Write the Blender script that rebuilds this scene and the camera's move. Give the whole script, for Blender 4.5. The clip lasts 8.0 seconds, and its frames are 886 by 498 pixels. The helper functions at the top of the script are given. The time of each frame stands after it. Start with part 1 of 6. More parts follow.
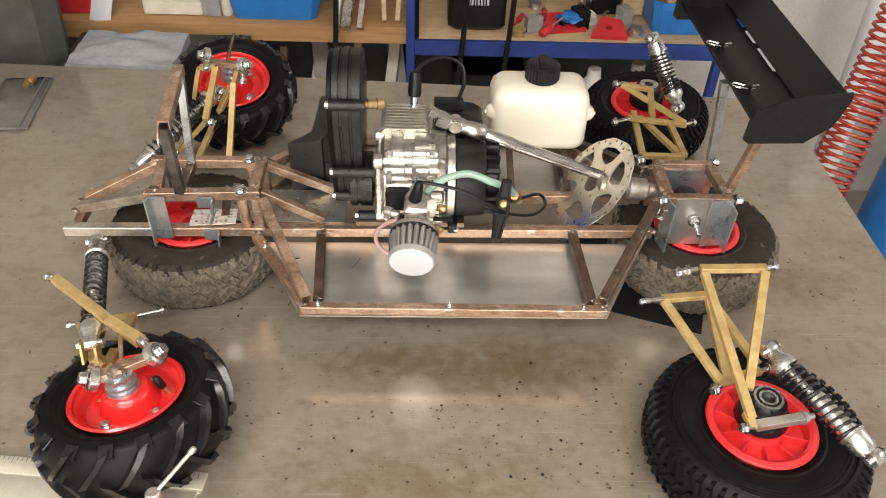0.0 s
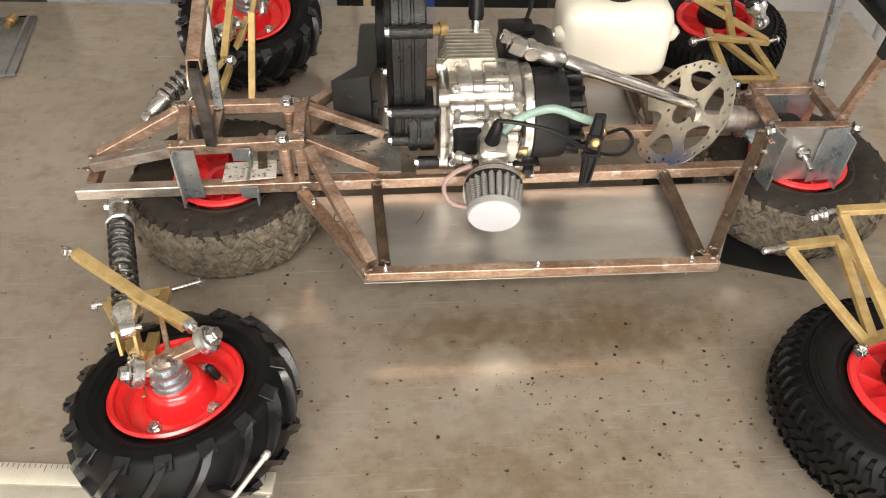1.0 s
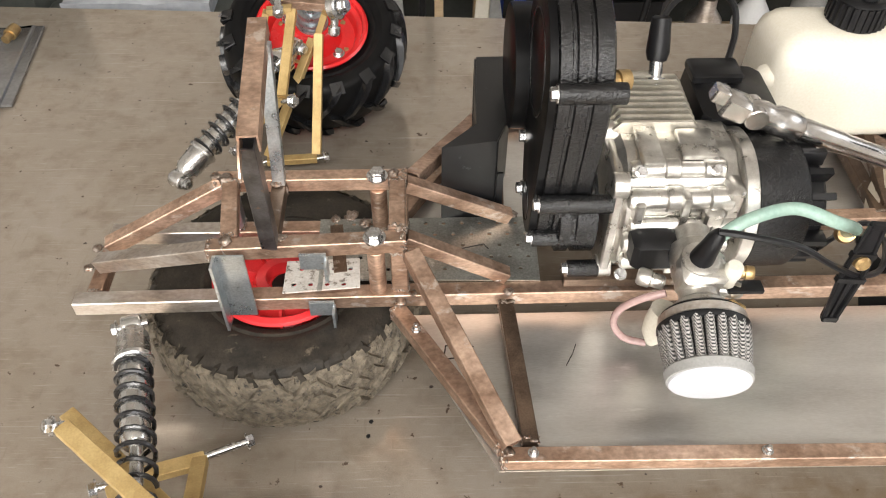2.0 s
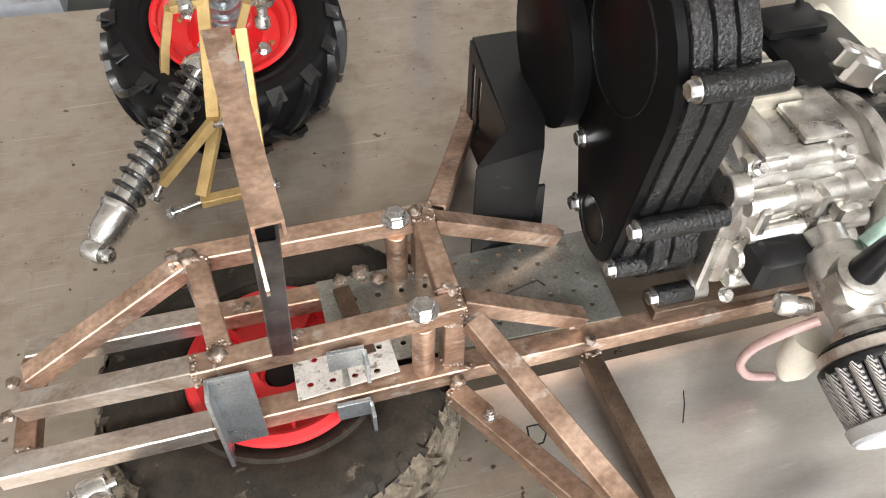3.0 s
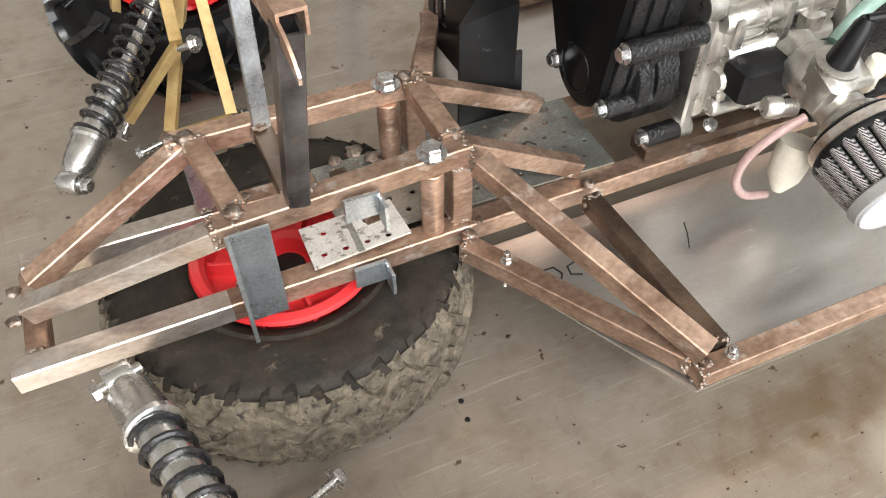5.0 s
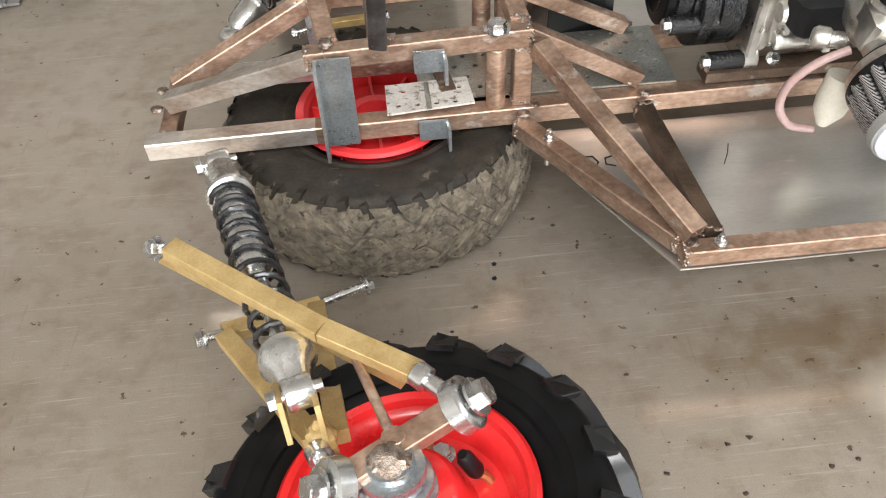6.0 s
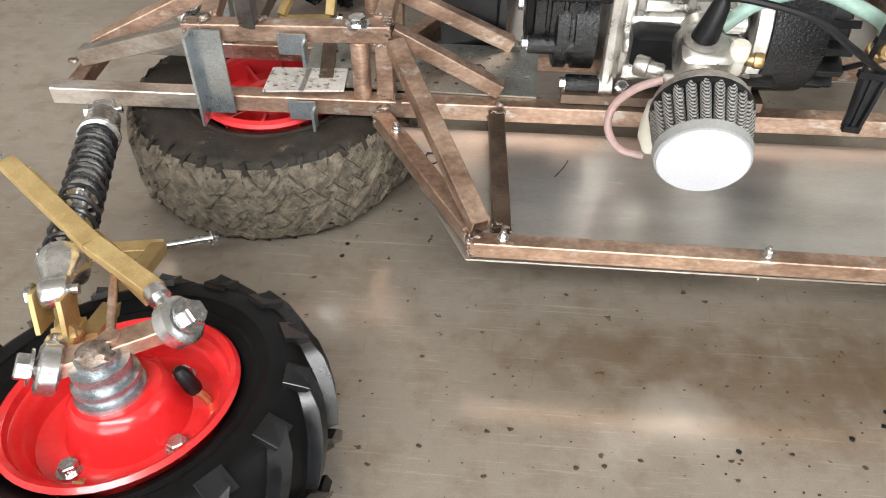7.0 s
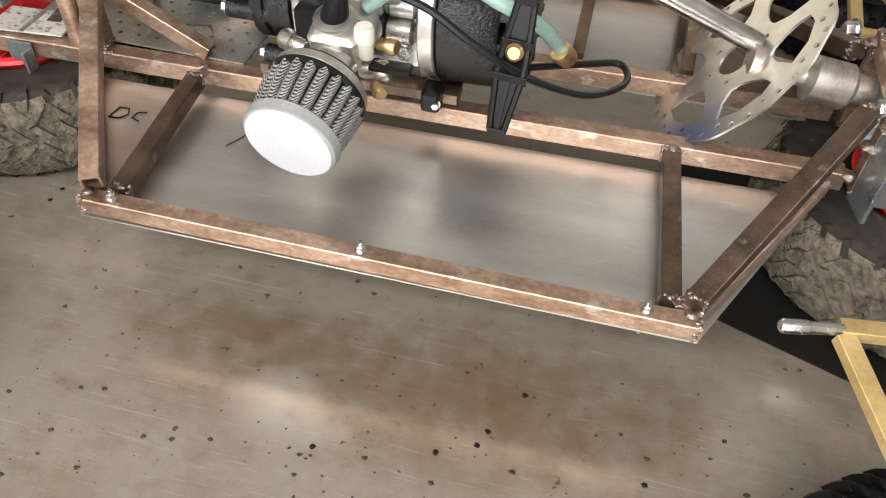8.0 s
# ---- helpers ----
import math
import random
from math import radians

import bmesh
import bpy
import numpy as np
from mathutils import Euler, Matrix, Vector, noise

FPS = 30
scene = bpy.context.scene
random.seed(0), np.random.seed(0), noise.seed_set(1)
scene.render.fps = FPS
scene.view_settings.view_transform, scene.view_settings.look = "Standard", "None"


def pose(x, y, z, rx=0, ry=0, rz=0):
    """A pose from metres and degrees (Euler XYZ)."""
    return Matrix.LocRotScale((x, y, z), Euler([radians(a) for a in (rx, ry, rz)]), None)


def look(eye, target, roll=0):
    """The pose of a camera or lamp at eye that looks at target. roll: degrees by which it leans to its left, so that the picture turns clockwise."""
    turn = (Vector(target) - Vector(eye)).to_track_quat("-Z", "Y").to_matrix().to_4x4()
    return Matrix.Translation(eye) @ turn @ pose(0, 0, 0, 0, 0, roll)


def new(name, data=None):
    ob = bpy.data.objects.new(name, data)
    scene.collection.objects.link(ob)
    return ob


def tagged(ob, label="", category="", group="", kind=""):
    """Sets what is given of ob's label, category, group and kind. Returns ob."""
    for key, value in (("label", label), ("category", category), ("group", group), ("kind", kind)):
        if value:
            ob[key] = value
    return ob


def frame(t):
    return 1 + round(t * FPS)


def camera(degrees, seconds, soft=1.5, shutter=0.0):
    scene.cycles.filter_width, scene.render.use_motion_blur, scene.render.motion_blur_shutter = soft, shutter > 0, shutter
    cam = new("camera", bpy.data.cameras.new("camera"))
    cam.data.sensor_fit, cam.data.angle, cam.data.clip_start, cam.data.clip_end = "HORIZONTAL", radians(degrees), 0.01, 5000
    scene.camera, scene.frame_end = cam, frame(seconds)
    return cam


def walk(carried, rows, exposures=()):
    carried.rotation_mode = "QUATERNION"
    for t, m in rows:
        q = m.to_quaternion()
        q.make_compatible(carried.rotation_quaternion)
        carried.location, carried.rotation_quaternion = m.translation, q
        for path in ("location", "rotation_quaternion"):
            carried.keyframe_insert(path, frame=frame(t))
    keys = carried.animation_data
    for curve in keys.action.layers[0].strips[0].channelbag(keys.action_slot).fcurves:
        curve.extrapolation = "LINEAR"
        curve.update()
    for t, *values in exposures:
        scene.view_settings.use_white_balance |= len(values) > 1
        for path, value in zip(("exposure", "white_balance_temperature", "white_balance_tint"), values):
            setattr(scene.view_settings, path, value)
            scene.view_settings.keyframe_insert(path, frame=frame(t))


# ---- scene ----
cam = camera(59.0, 8.0, soft=1.1)
PATH = [
    (0, (0.009, 0.112, 0.845), (0.078, 1.627, -0.459), 2.4),
    (0.5, (-0.048, 0.163, 0.807), (0.066, 1.645, -0.531), 2.3),
    (1, (-0.104, 0.244, 0.759), (0.006, 1.643, -0.667), 1.3),
    (1.5, (-0.154, 0.424, 0.701), (-0.073, 1.786, -0.761), 0.7),
    (2, (-0.197, 0.57, 0.63), (-0.162, 1.946, -0.821), 0.4),
    (2.2, (-0.213, 0.606, 0.612), (-0.167, 1.982, -0.839), 0.6),
    (3.3, (-0.335, 0.792, 0.531), (0.149, 1.979, -1.005), 2.3),
    (3.5, (-0.348, 0.804, 0.52), (0.212, 1.974, -1.003), 2.7),
    (4, (-0.374, 0.795, 0.503), (0.271, 1.973, -0.979), 1.8),
    (4.5, (-0.4, 0.735, 0.496), (0.214, 1.929, -0.987), 0.6),
    (4.7, (-0.391, 0.718, 0.489), (0.199, 1.925, -0.993), 0.2),
    (5.8, (-0.34, 0.565, 0.468), (-0.142, 1.913, -0.996), -2.8),
    (6, (-0.322, 0.535, 0.469), (-0.225, 1.898, -0.992), -2.7),
    (6.5, (-0.248, 0.48, 0.462), (-0.308, 1.885, -0.959), -0.9),
    (7, (-0.129, 0.469, 0.464), (-0.25, 1.907, -0.92), 0.1),
    (7.5, (0.035, 0.514, 0.455), (-0.119, 1.941, -0.937), 1.9),
    (8, (0.181, 0.533, 0.462), (-0.12, 1.891, -0.975), 2.3),
]
walk(cam, [(t, look(eye, target, roll)) for t, eye, target, roll in PATH],
     exposures=[(0.0, -0.16, 6850, 10), (0.6, -0.13, 6850, 10), (1.3, -0.09, 6800, 10), (2.0, 0.13, 6500, 10), (3.3, 0.34, 6250, 10), (4.7, 0.28, 6250, 9), (5.8, 0.09, 6150, 8), (7.0, 0.0, 6150, 8), (8.0, -0.06, 6250, 9)])

# ---- light: a garage lit by an open door behind the camera, with fill lamps added ----
world = bpy.data.worlds.new("World")
scene.world = world
world.use_nodes = True
_wn = world.node_tree.nodes
_sky = _wn.new("ShaderNodeTexSky")
_sky.sky_type, _sky.sun_disc = "NISHITA", False
_sky.sun_elevation, _sky.sun_rotation = radians(42), radians(200)
world.node_tree.links.new(_sky.outputs[0], _wn["Background"].inputs[0])
_wn["Background"].inputs[1].default_value = 0.12


def area(name, m, sx, sy, watts, color):
    d = bpy.data.lights.new(name, "AREA")
    d.shape, d.size, d.size_y, d.energy, d.color = "RECTANGLE", sx, sy, watts, color
    ob = new(name, d)
    ob.matrix_world = m
    return ob


area("door_daylight", look((-0.25, -1.95, 0.75), (-0.1, 1.0, 0.3)), 3.0, 2.1, 110, (1.0, 0.965, 0.93))
# fill lamp added overhead behind the camera, to brighten upward faces
area("ceiling_fill", look((-0.3, -0.55, 1.84), (-0.3, -0.35, 0)), 2.4, 0.5, 78, (1.0, 0.965, 0.92))
# weak fill lamp added on the right, at an opening out of view
area("side_fill", look((2.3, 1.0, 1.15), (0.0, 1.0, 0.1)), 1.3, 0.95, 9, (1.0, 0.98, 0.95))


# ---- materials ----
def mat(name, c1, c2=None, rough=0.5, metal=0.0, scale=40.0, fine=400.0, bump=0.1, dist=0.001, c3=None, spots=0.62, spec=0.5,
        rvar=0.12, stretch=None, coat=0.0, trans=0.0, emit=None, ior=1.5, randv=0.0, spotscale=None, grain=0.22):
    m = bpy.data.materials.new(name)
    m.use_nodes = True
    nt = m.node_tree
    N, L = nt.nodes, nt.links
    b = N["Principled BSDF"]
    co = N.new("ShaderNodeTexCoord")
    src = co.outputs["Object"]
    if stretch:
        mp = N.new("ShaderNodeMapping")
        mp.inputs["Scale"].default_value = stretch
        L.new(src, mp.inputs[0])
        src = mp.outputs[0]
    n1 = N.new("ShaderNodeTexNoise")
    n1.inputs["Scale"].default_value, n1.inputs["Detail"].default_value, n1.inputs["Roughness"].default_value = scale, 6, 0.6
    n2 = N.new("ShaderNodeTexNoise")
    n2.inputs["Scale"].default_value, n2.inputs["Detail"].default_value = fine, 3
    L.new(src, n1.inputs["Vector"])
    L.new(src, n2.inputs["Vector"])
    c2 = c2 or tuple(v * 0.8 for v in c1)
    r = N.new("ShaderNodeValToRGB")
    r.color_ramp.elements[0].position, r.color_ramp.elements[1].position = 0.35, 0.65
    r.color_ramp.elements[0].color, r.color_ramp.elements[1].color = (*c2, 1), (*c1, 1)
    L.new(n1.outputs[0], r.inputs[0])
    out = r.outputs[0]
    g = N.new("ShaderNodeMix")
    g.data_type, g.blend_type = "RGBA", "OVERLAY"
    g.inputs[0].default_value = grain
    L.new(out, g.inputs[6])
    L.new(n2.outputs[0], g.inputs[7])
    out = g.outputs[2]
    if c3:
        n3 = N.new("ShaderNodeTexNoise")
        n3.inputs["Scale"].default_value, n3.inputs["Detail"].default_value, n3.inputs["Roughness"].default_value = spotscale or scale * 2.3, 8, 0.65
        L.new(src, n3.inputs["Vector"])
        r3 = N.new("ShaderNodeValToRGB")
        r3.color_ramp.elements[0].position, r3.color_ramp.elements[1].position = spots, min(spots + 0.08, 1)
        L.new(n3.outputs[0], r3.inputs[0])
        x = N.new("ShaderNodeMix")
        x.data_type = "RGBA"
        L.new(r3.outputs[0], x.inputs[0])
        L.new(out, x.inputs[6])
        x.inputs[7].default_value = (*c3, 1)
        out = x.outputs[2]
    if randv:
        oi = N.new("ShaderNodeObjectInfo")
        h = N.new("ShaderNodeHueSaturation")
        mr0 = N.new("ShaderNodeMapRange")
        mr0.inputs[3].default_value, mr0.inputs[4].default_value = 1 - randv, 1 + randv
        L.new(oi.outputs["Random"], mr0.inputs[0])
        L.new(mr0.outputs[0], h.inputs["Value"])
        L.new(out, h.inputs["Color"])
        out = h.outputs[0]
    L.new(out, b.inputs["Base Color"])
    mr = N.new("ShaderNodeMapRange")
    mr.inputs[3].default_value, mr.inputs[4].default_value = max(rough - rvar, 0.03), min(rough + rvar, 1)
    L.new(n1.outputs[0], mr.inputs[0])
    L.new(mr.outputs[0], b.inputs["Roughness"])
    b.inputs["Metallic"].default_value = metal
    b.inputs["Coat Weight"].default_value = coat
    b.inputs["IOR"].default_value = ior
    b.inputs["Specular IOR Level"].default_value = spec
    if trans:
        b.inputs["Transmission Weight"].default_value = trans
    if emit:
        b.inputs["Emission Color"].default_value, b.inputs["Emission Strength"].default_value = (*emit[:3], 1), emit[3]
    if bump:
        bp = N.new("ShaderNodeBump")
        bp.inputs["Strength"].default_value, bp.inputs["Distance"].default_value = bump, dist
        L.new(n2.outputs[0], bp.inputs["Height"])
        L.new(bp.outputs[0], b.inputs["Normal"])
    return m


M_TUBE = mat("raw_steel_tube", (0.57, 0.405, 0.305), (0.31, 0.2, 0.142), rough=0.46, metal=0.8, scale=70, fine=520, bump=0.2, dist=0.0004, c3=(0.64, 0.55, 0.48), spots=0.57, spotscale=95, randv=0.22, stretch=(0.4, 0.5, 0.8), rvar=0.2, grain=0.55)
M_TUBE_DK = mat("dark_steel_tube", (0.2, 0.14, 0.1), (0.1, 0.07, 0.052), rough=0.36, metal=0.78, scale=45, fine=900, bump=0.1, dist=0.0003, c3=(0.34, 0.3, 0.27), spots=0.62, spotscale=60, grain=0.45)
M_BRIGHT = mat("bright_steel_tube", (0.74, 0.7, 0.66), (0.44, 0.37, 0.31), rough=0.38, metal=0.9, scale=50, fine=600, bump=0.08, dist=0.0003, stretch=(0.35, 0.6, 0.8), grain=0.45)
M_BLUED = mat("blued_steel_strip", (0.3, 0.3, 0.31), (0.13, 0.12, 0.12), rough=0.32, metal=0.9, scale=40, fine=700, bump=0.08, dist=0.0003, c3=(0.4, 0.27, 0.2), spots=0.62)
M_WELD = mat("weld_bead", (0.46, 0.4, 0.35), (0.17, 0.12, 0.09), rough=0.36, metal=0.88, scale=190, fine=1100, bump=0.6, dist=0.0012, c3=(0.26, 0.12, 0.06), spots=0.57)
M_ALU = mat("aluminium_sheet", (0.8, 0.785, 0.755), (0.64, 0.62, 0.59), rough=0.36, metal=0.93, scale=11, fine=500, bump=0.05, dist=0.0003, stretch=(0.5, 2.2, 1), rvar=0.16, c3=(0.9, 0.885, 0.86), spots=0.64, spotscale=26, grain=0.3)
M_ZINC = mat("zinc_plate", (0.56, 0.61, 0.64), (0.4, 0.43, 0.45), rough=0.3, metal=0.85, scale=45, fine=500, bump=0.08, dist=0.0003, c3=(0.36, 0.3, 0.22), spots=0.66, grain=0.45)
M_PERF = mat("galvanised_perforated_plate", (0.4, 0.41, 0.38), (0.26, 0.255, 0.23), rough=0.38, metal=0.8, scale=35, fine=500, bump=0.12, dist=0.0004, c3=(0.5, 0.5, 0.48), spots=0.6, grain=0.45)
M_PERFW = mat("worn_white_plate", (0.72, 0.7, 0.66), (0.55, 0.52, 0.48), rough=0.45, metal=0.3, scale=60, fine=500, bump=0.15, dist=0.0004, c3=(0.22, 0.19, 0.16), spots=0.55, grain=0.45)
M_GOLD = mat("gold_paint", (0.6, 0.44, 0.2), (0.44, 0.3, 0.12), rough=0.5, metal=0.45, scale=55, fine=700, bump=0.14, dist=0.0004, c3=(0.62, 0.5, 0.26), spots=0.66, randv=0.1)
M_BOLT = mat("zinc_bolt", (0.68, 0.68, 0.68), (0.46, 0.45, 0.44), rough=0.25, metal=0.95, scale=200, fine=1500, bump=0.1, dist=0.0002)
M_CHROME = mat("chrome_tool", (0.66, 0.64, 0.62), (0.5, 0.48, 0.46), rough=0.24, metal=1.0, scale=60, fine=900, bump=0.03, dist=0.0002, rvar=0.06)
M_ENGINE = mat("cast_aluminium", (0.66, 0.645, 0.61), (0.42, 0.405, 0.375), rough=0.3, metal=0.93, scale=60, fine=900, bump=0.35, dist=0.0006, c3=(0.34, 0.31, 0.27), spots=0.64)
M_FIN = mat("cylinder_fins", (0.76, 0.72, 0.63), (0.55, 0.51, 0.43), rough=0.36, metal=0.75, scale=60, fine=900, bump=0.25, dist=0.0005)
M_BLACK = mat("wrinkle_black_paint", (0.01, 0.01, 0.0108), (0.006, 0.006, 0.006), rough=0.24, metal=0.0, spec=0.4, scale=120, fine=480, bump=0.8, dist=0.0014)
M_BLACKS = mat("satin_black_sheet", (0.005, 0.005, 0.0055), (0.0035, 0.0035, 0.0035), rough=0.36, spec=0.1, scale=30, fine=600, bump=0.1, dist=0.0003, c3=(0.025, 0.019, 0.018), spots=0.7)
M_GUARD = mat("scuffed_black_sheet", (0.009, 0.0095, 0.0105), (0.005, 0.005, 0.0055), rough=0.34, spec=0.5, scale=35, fine=600, bump=0.12, dist=0.0004, c3=(0.05, 0.052, 0.056), spots=0.66, spotscale=90)
M_PLASTIC = mat("black_plastic", (0.01, 0.01, 0.011), (0.006, 0.006, 0.0065), rough=0.36, spec=0.28, scale=80, fine=900, bump=0.08, dist=0.0002)
M_RUBBER = mat("new_tyre_rubber", (0.007, 0.007, 0.0075), (0.004, 0.004, 0.004), rough=0.45, spec=0.16, scale=50, fine=700, bump=0.15, dist=0.0004, c3=(0.016, 0.016, 0.016), spots=0.72)
M_LUG = mat("scuffed_lug_rubber", (0.013, 0.0135, 0.015), (0.006, 0.006, 0.0065), rough=0.22, spec=0.5, scale=60, fine=600, bump=0.12, dist=0.0003)
M_DUSTY = mat("dusty_tyre_rubber", (0.2, 0.168, 0.125), (0.08, 0.067, 0.049), rough=0.85, scale=95, fine=210, bump=1.0, dist=0.004, c3=(0.035, 0.032, 0.028), spots=0.58, spotscale=120)
M_DUSTY_S = mat("worn_tyre_sidewall", (0.042, 0.035, 0.027), (0.02, 0.0175, 0.0145), rough=0.62, spec=0.22, scale=60, fine=420, bump=0.4, dist=0.0012, c3=(0.13, 0.107, 0.08), spots=0.62, spotscale=75, grain=0.4)
M_RED = mat("red_rim_paint", (0.78, 0.028, 0.03), (0.68, 0.02, 0.022), rough=0.24, scale=20, fine=300, bump=0.03, dist=0.0003, coat=0.4)
M_REDP = mat("red_plastic_rim", (0.8, 0.045, 0.05), (0.7, 0.03, 0.035), rough=0.36, scale=25, fine=500, bump=0.05, dist=0.0003)
M_TANK = mat("milky_polyethylene", (0.74, 0.7, 0.6), (0.69, 0.65, 0.55), rough=0.38, scale=14, fine=400, bump=0.06, dist=0.0004)
M_WHITE = mat("white_filter_cap", (0.55, 0.56, 0.6), (0.52, 0.53, 0.57), rough=0.42, scale=30, fine=900, bump=0.02, dist=0.0002)
M_GAUZE = mat("filter_gauze", (0.55, 0.55, 0.54), (0.3, 0.3, 0.3), rough=0.4, metal=0.7, scale=1400, fine=1800, bump=0.9, dist=0.0008)


def gauze(m, pitch):
    """Woven wire: wavy bright wires over dark gaps, by colour and by relief."""
    N, L = m.node_tree.nodes, m.node_tree.links
    b = N["Principled BSDF"]
    w = N.new("ShaderNodeTexWave")
    w.wave_type, w.bands_direction = "BANDS", "Z"
    w.inputs["Scale"].default_value = 0.314 / pitch
    w.inputs["Distortion"].default_value, w.inputs["Detail Scale"].default_value = 2.5, 3.0
    L.new(N.new("ShaderNodeTexCoord").outputs["Object"], w.inputs["Vector"])
    r = N.new("ShaderNodeValToRGB")
    r.color_ramp.elements[0].position, r.color_ramp.elements[1].position = 0.3, 0.75
    r.color_ramp.elements[0].color, r.color_ramp.elements[1].color = (0.05, 0.05, 0.05, 1), (0.62, 0.61, 0.59, 1)
    L.new(w.outputs["Fac"], r.inputs[0])
    L.new(r.outputs[0], b.inputs["Base Color"])


gauze(M_GAUZE, 0.0009)
M_HOSE = mat("clear_green_hose", (0.42, 0.58, 0.5), (0.35, 0.52, 0.45), rough=0.22, trans=0.35, scale=30, fine=300, bump=0)
M_PINK = mat("clear_pink_hose", (0.6, 0.42, 0.4), (0.5, 0.34, 0.32), rough=0.22, trans=0.3, scale=30, fine=300, bump=0)
M_BRASS = mat("brass", (0.62, 0.45, 0.22), (0.45, 0.3, 0.14), rough=0.35, metal=0.9, scale=120, fine=800, bump=0.2, dist=0.0003)
M_DISC = mat("brake_disc_steel", (0.7, 0.665, 0.6), (0.55, 0.5, 0.43), rough=0.32, metal=0.93, scale=40, fine=900, bump=0.06, dist=0.0002, rvar=0.06)


def heat_tint(m, at, size):
    """Temper blue on one side of the steel, in the part's own space."""
    N, L = m.node_tree.nodes, m.node_tree.links
    b = N["Principled BSDF"]
    mp = N.new("ShaderNodeMapping")
    mp.vector_type = "TEXTURE"
    mp.inputs["Location"].default_value = at
    mp.inputs["Scale"].default_value = (size, size, size)
    L.new(N.new("ShaderNodeTexCoord").outputs["Object"], mp.inputs[0])
    g = N.new("ShaderNodeTexGradient")
    g.gradient_type = "SPHERICAL"
    L.new(mp.outputs[0], g.inputs[0])
    x = N.new("ShaderNodeMix")
    x.data_type = "RGBA"
    L.new(g.outputs["Fac"], x.inputs[0])
    L.new(b.inputs["Base Color"].links[0].from_socket, x.inputs[6])
    x.inputs[7].default_value = (0.1, 0.16, 0.5, 1)
    L.new(x.outputs[2], b.inputs["Base Color"])
M_SHOCK = mat("shock_body_alloy", (0.72, 0.72, 0.71), (0.58, 0.58, 0.57), rough=0.26, metal=0.95, scale=80, fine=900, bump=0.06, dist=0.0002)
M_SPRING = mat("black_spring", (0.02, 0.02, 0.022), (0.012, 0.012, 0.013), rough=0.28, scale=80, fine=800, bump=0.05, dist=0.0002, coat=0.3)
M_SPRING_B = mat("bright_spring", (0.3, 0.29, 0.28), (0.2, 0.19, 0.18), rough=0.3, metal=0.9, scale=80, fine=800, bump=0.05, dist=0.0002)
M_WOOD = mat("shelf_wood", (0.46, 0.27, 0.125), (0.36, 0.2, 0.085), rough=0.55, scale=14, fine=220, bump=0.15, dist=0.0006, stretch=(0.6, 6, 8))
M_WOOD2 = mat("pale_wood", (0.55, 0.41, 0.25), (0.43, 0.31, 0.18), rough=0.6, scale=14, fine=220, bump=0.15, dist=0.0006, stretch=(2, 6, 4))
M_BLUE = mat("blue_steel_paint", (0.018, 0.05, 0.26), (0.012, 0.035, 0.18), rough=0.42, scale=25, fine=400, bump=0.08, dist=0.0003)
M_BIN = mat("blue_plastic_bin", (0.02, 0.19, 0.55), (0.015, 0.15, 0.46), rough=0.4, scale=20, fine=400, bump=0.05, dist=0.0003)
M_REDT = mat("red_tool_plastic", (0.62, 0.03, 0.04), (0.5, 0.02, 0.03), rough=0.4, scale=30, fine=500, bump=0.05, dist=0.0003)
M_GREY = mat("grey_plastic", (0.33, 0.33, 0.32), (0.25, 0.25, 0.24), rough=0.5, scale=30, fine=500, bump=0.05, dist=0.0003)
M_CREAM = mat("cream_plastic", (0.68, 0.65, 0.56), (0.6, 0.56, 0.47), rough=0.5, scale=30, fine=500, bump=0.05, dist=0.0003)
M_WALL = mat("white_block_wall", (0.62, 0.6, 0.57), (0.54, 0.52, 0.49), rough=0.8, scale=6, fine=160, bump=0.3, dist=0.002)
M_CEIL = mat("ceiling_paint", (0.8, 0.775, 0.73), (0.76, 0.735, 0.69), rough=0.85, scale=5, fine=120, bump=0.1, dist=0.001)
M_FLOOR = mat("concrete_floor", (0.4, 0.37, 0.335), (0.3, 0.28, 0.25), rough=0.75, scale=4, fine=150, bump=0.3, dist=0.001, c3=(0.22, 0.2, 0.18), spots=0.64)
# chair cloth; also the sheets that stand for shade behind the shelves
M_DARKS = mat("dark_upholstery_and_shade", (0.05, 0.055, 0.05), (0.03, 0.033, 0.03), rough=0.55, scale=20, fine=300, bump=0.15, dist=0.0008)
M_BAG = mat("clear_polythene", (0.6, 0.63, 0.68), (0.5, 0.53, 0.58), rough=0.14, scale=18, fine=90, bump=0.25, dist=0.003, trans=0.35)
M_MAT = mat("black_rubber_mat", (0.013, 0.0125, 0.012), (0.008, 0.008, 0.008), rough=0.6, spec=0.25, scale=20, fine=300, bump=0.15, dist=0.0006)
M_RULE = mat("steel_rule", (0.7, 0.66, 0.57), (0.58, 0.54, 0.46), rough=0.42, metal=0.35, scale=20, fine=500, bump=0.05, dist=0.0002)
M_MARK = mat("black_marking", (0.02, 0.02, 0.02), rough=0.6, bump=0)
M_TRAY = mat("clear_blister", (0.35, 0.34, 0.33), (0.27, 0.26, 0.25), rough=0.15, trans=0.5, scale=30, fine=200, bump=0.3, dist=0.001)
M_PIPE = mat("white_pipe", (0.78, 0.79, 0.8), (0.7, 0.71, 0.73), rough=0.35, scale=10, fine=200, bump=0.04, dist=0.0005)
M_COIL = mat("red_coil_hose", (0.6, 0.1, 0.07), (0.48, 0.06, 0.045), rough=0.25, trans=0.25, scale=30, fine=300, bump=0.04, dist=0.0003)


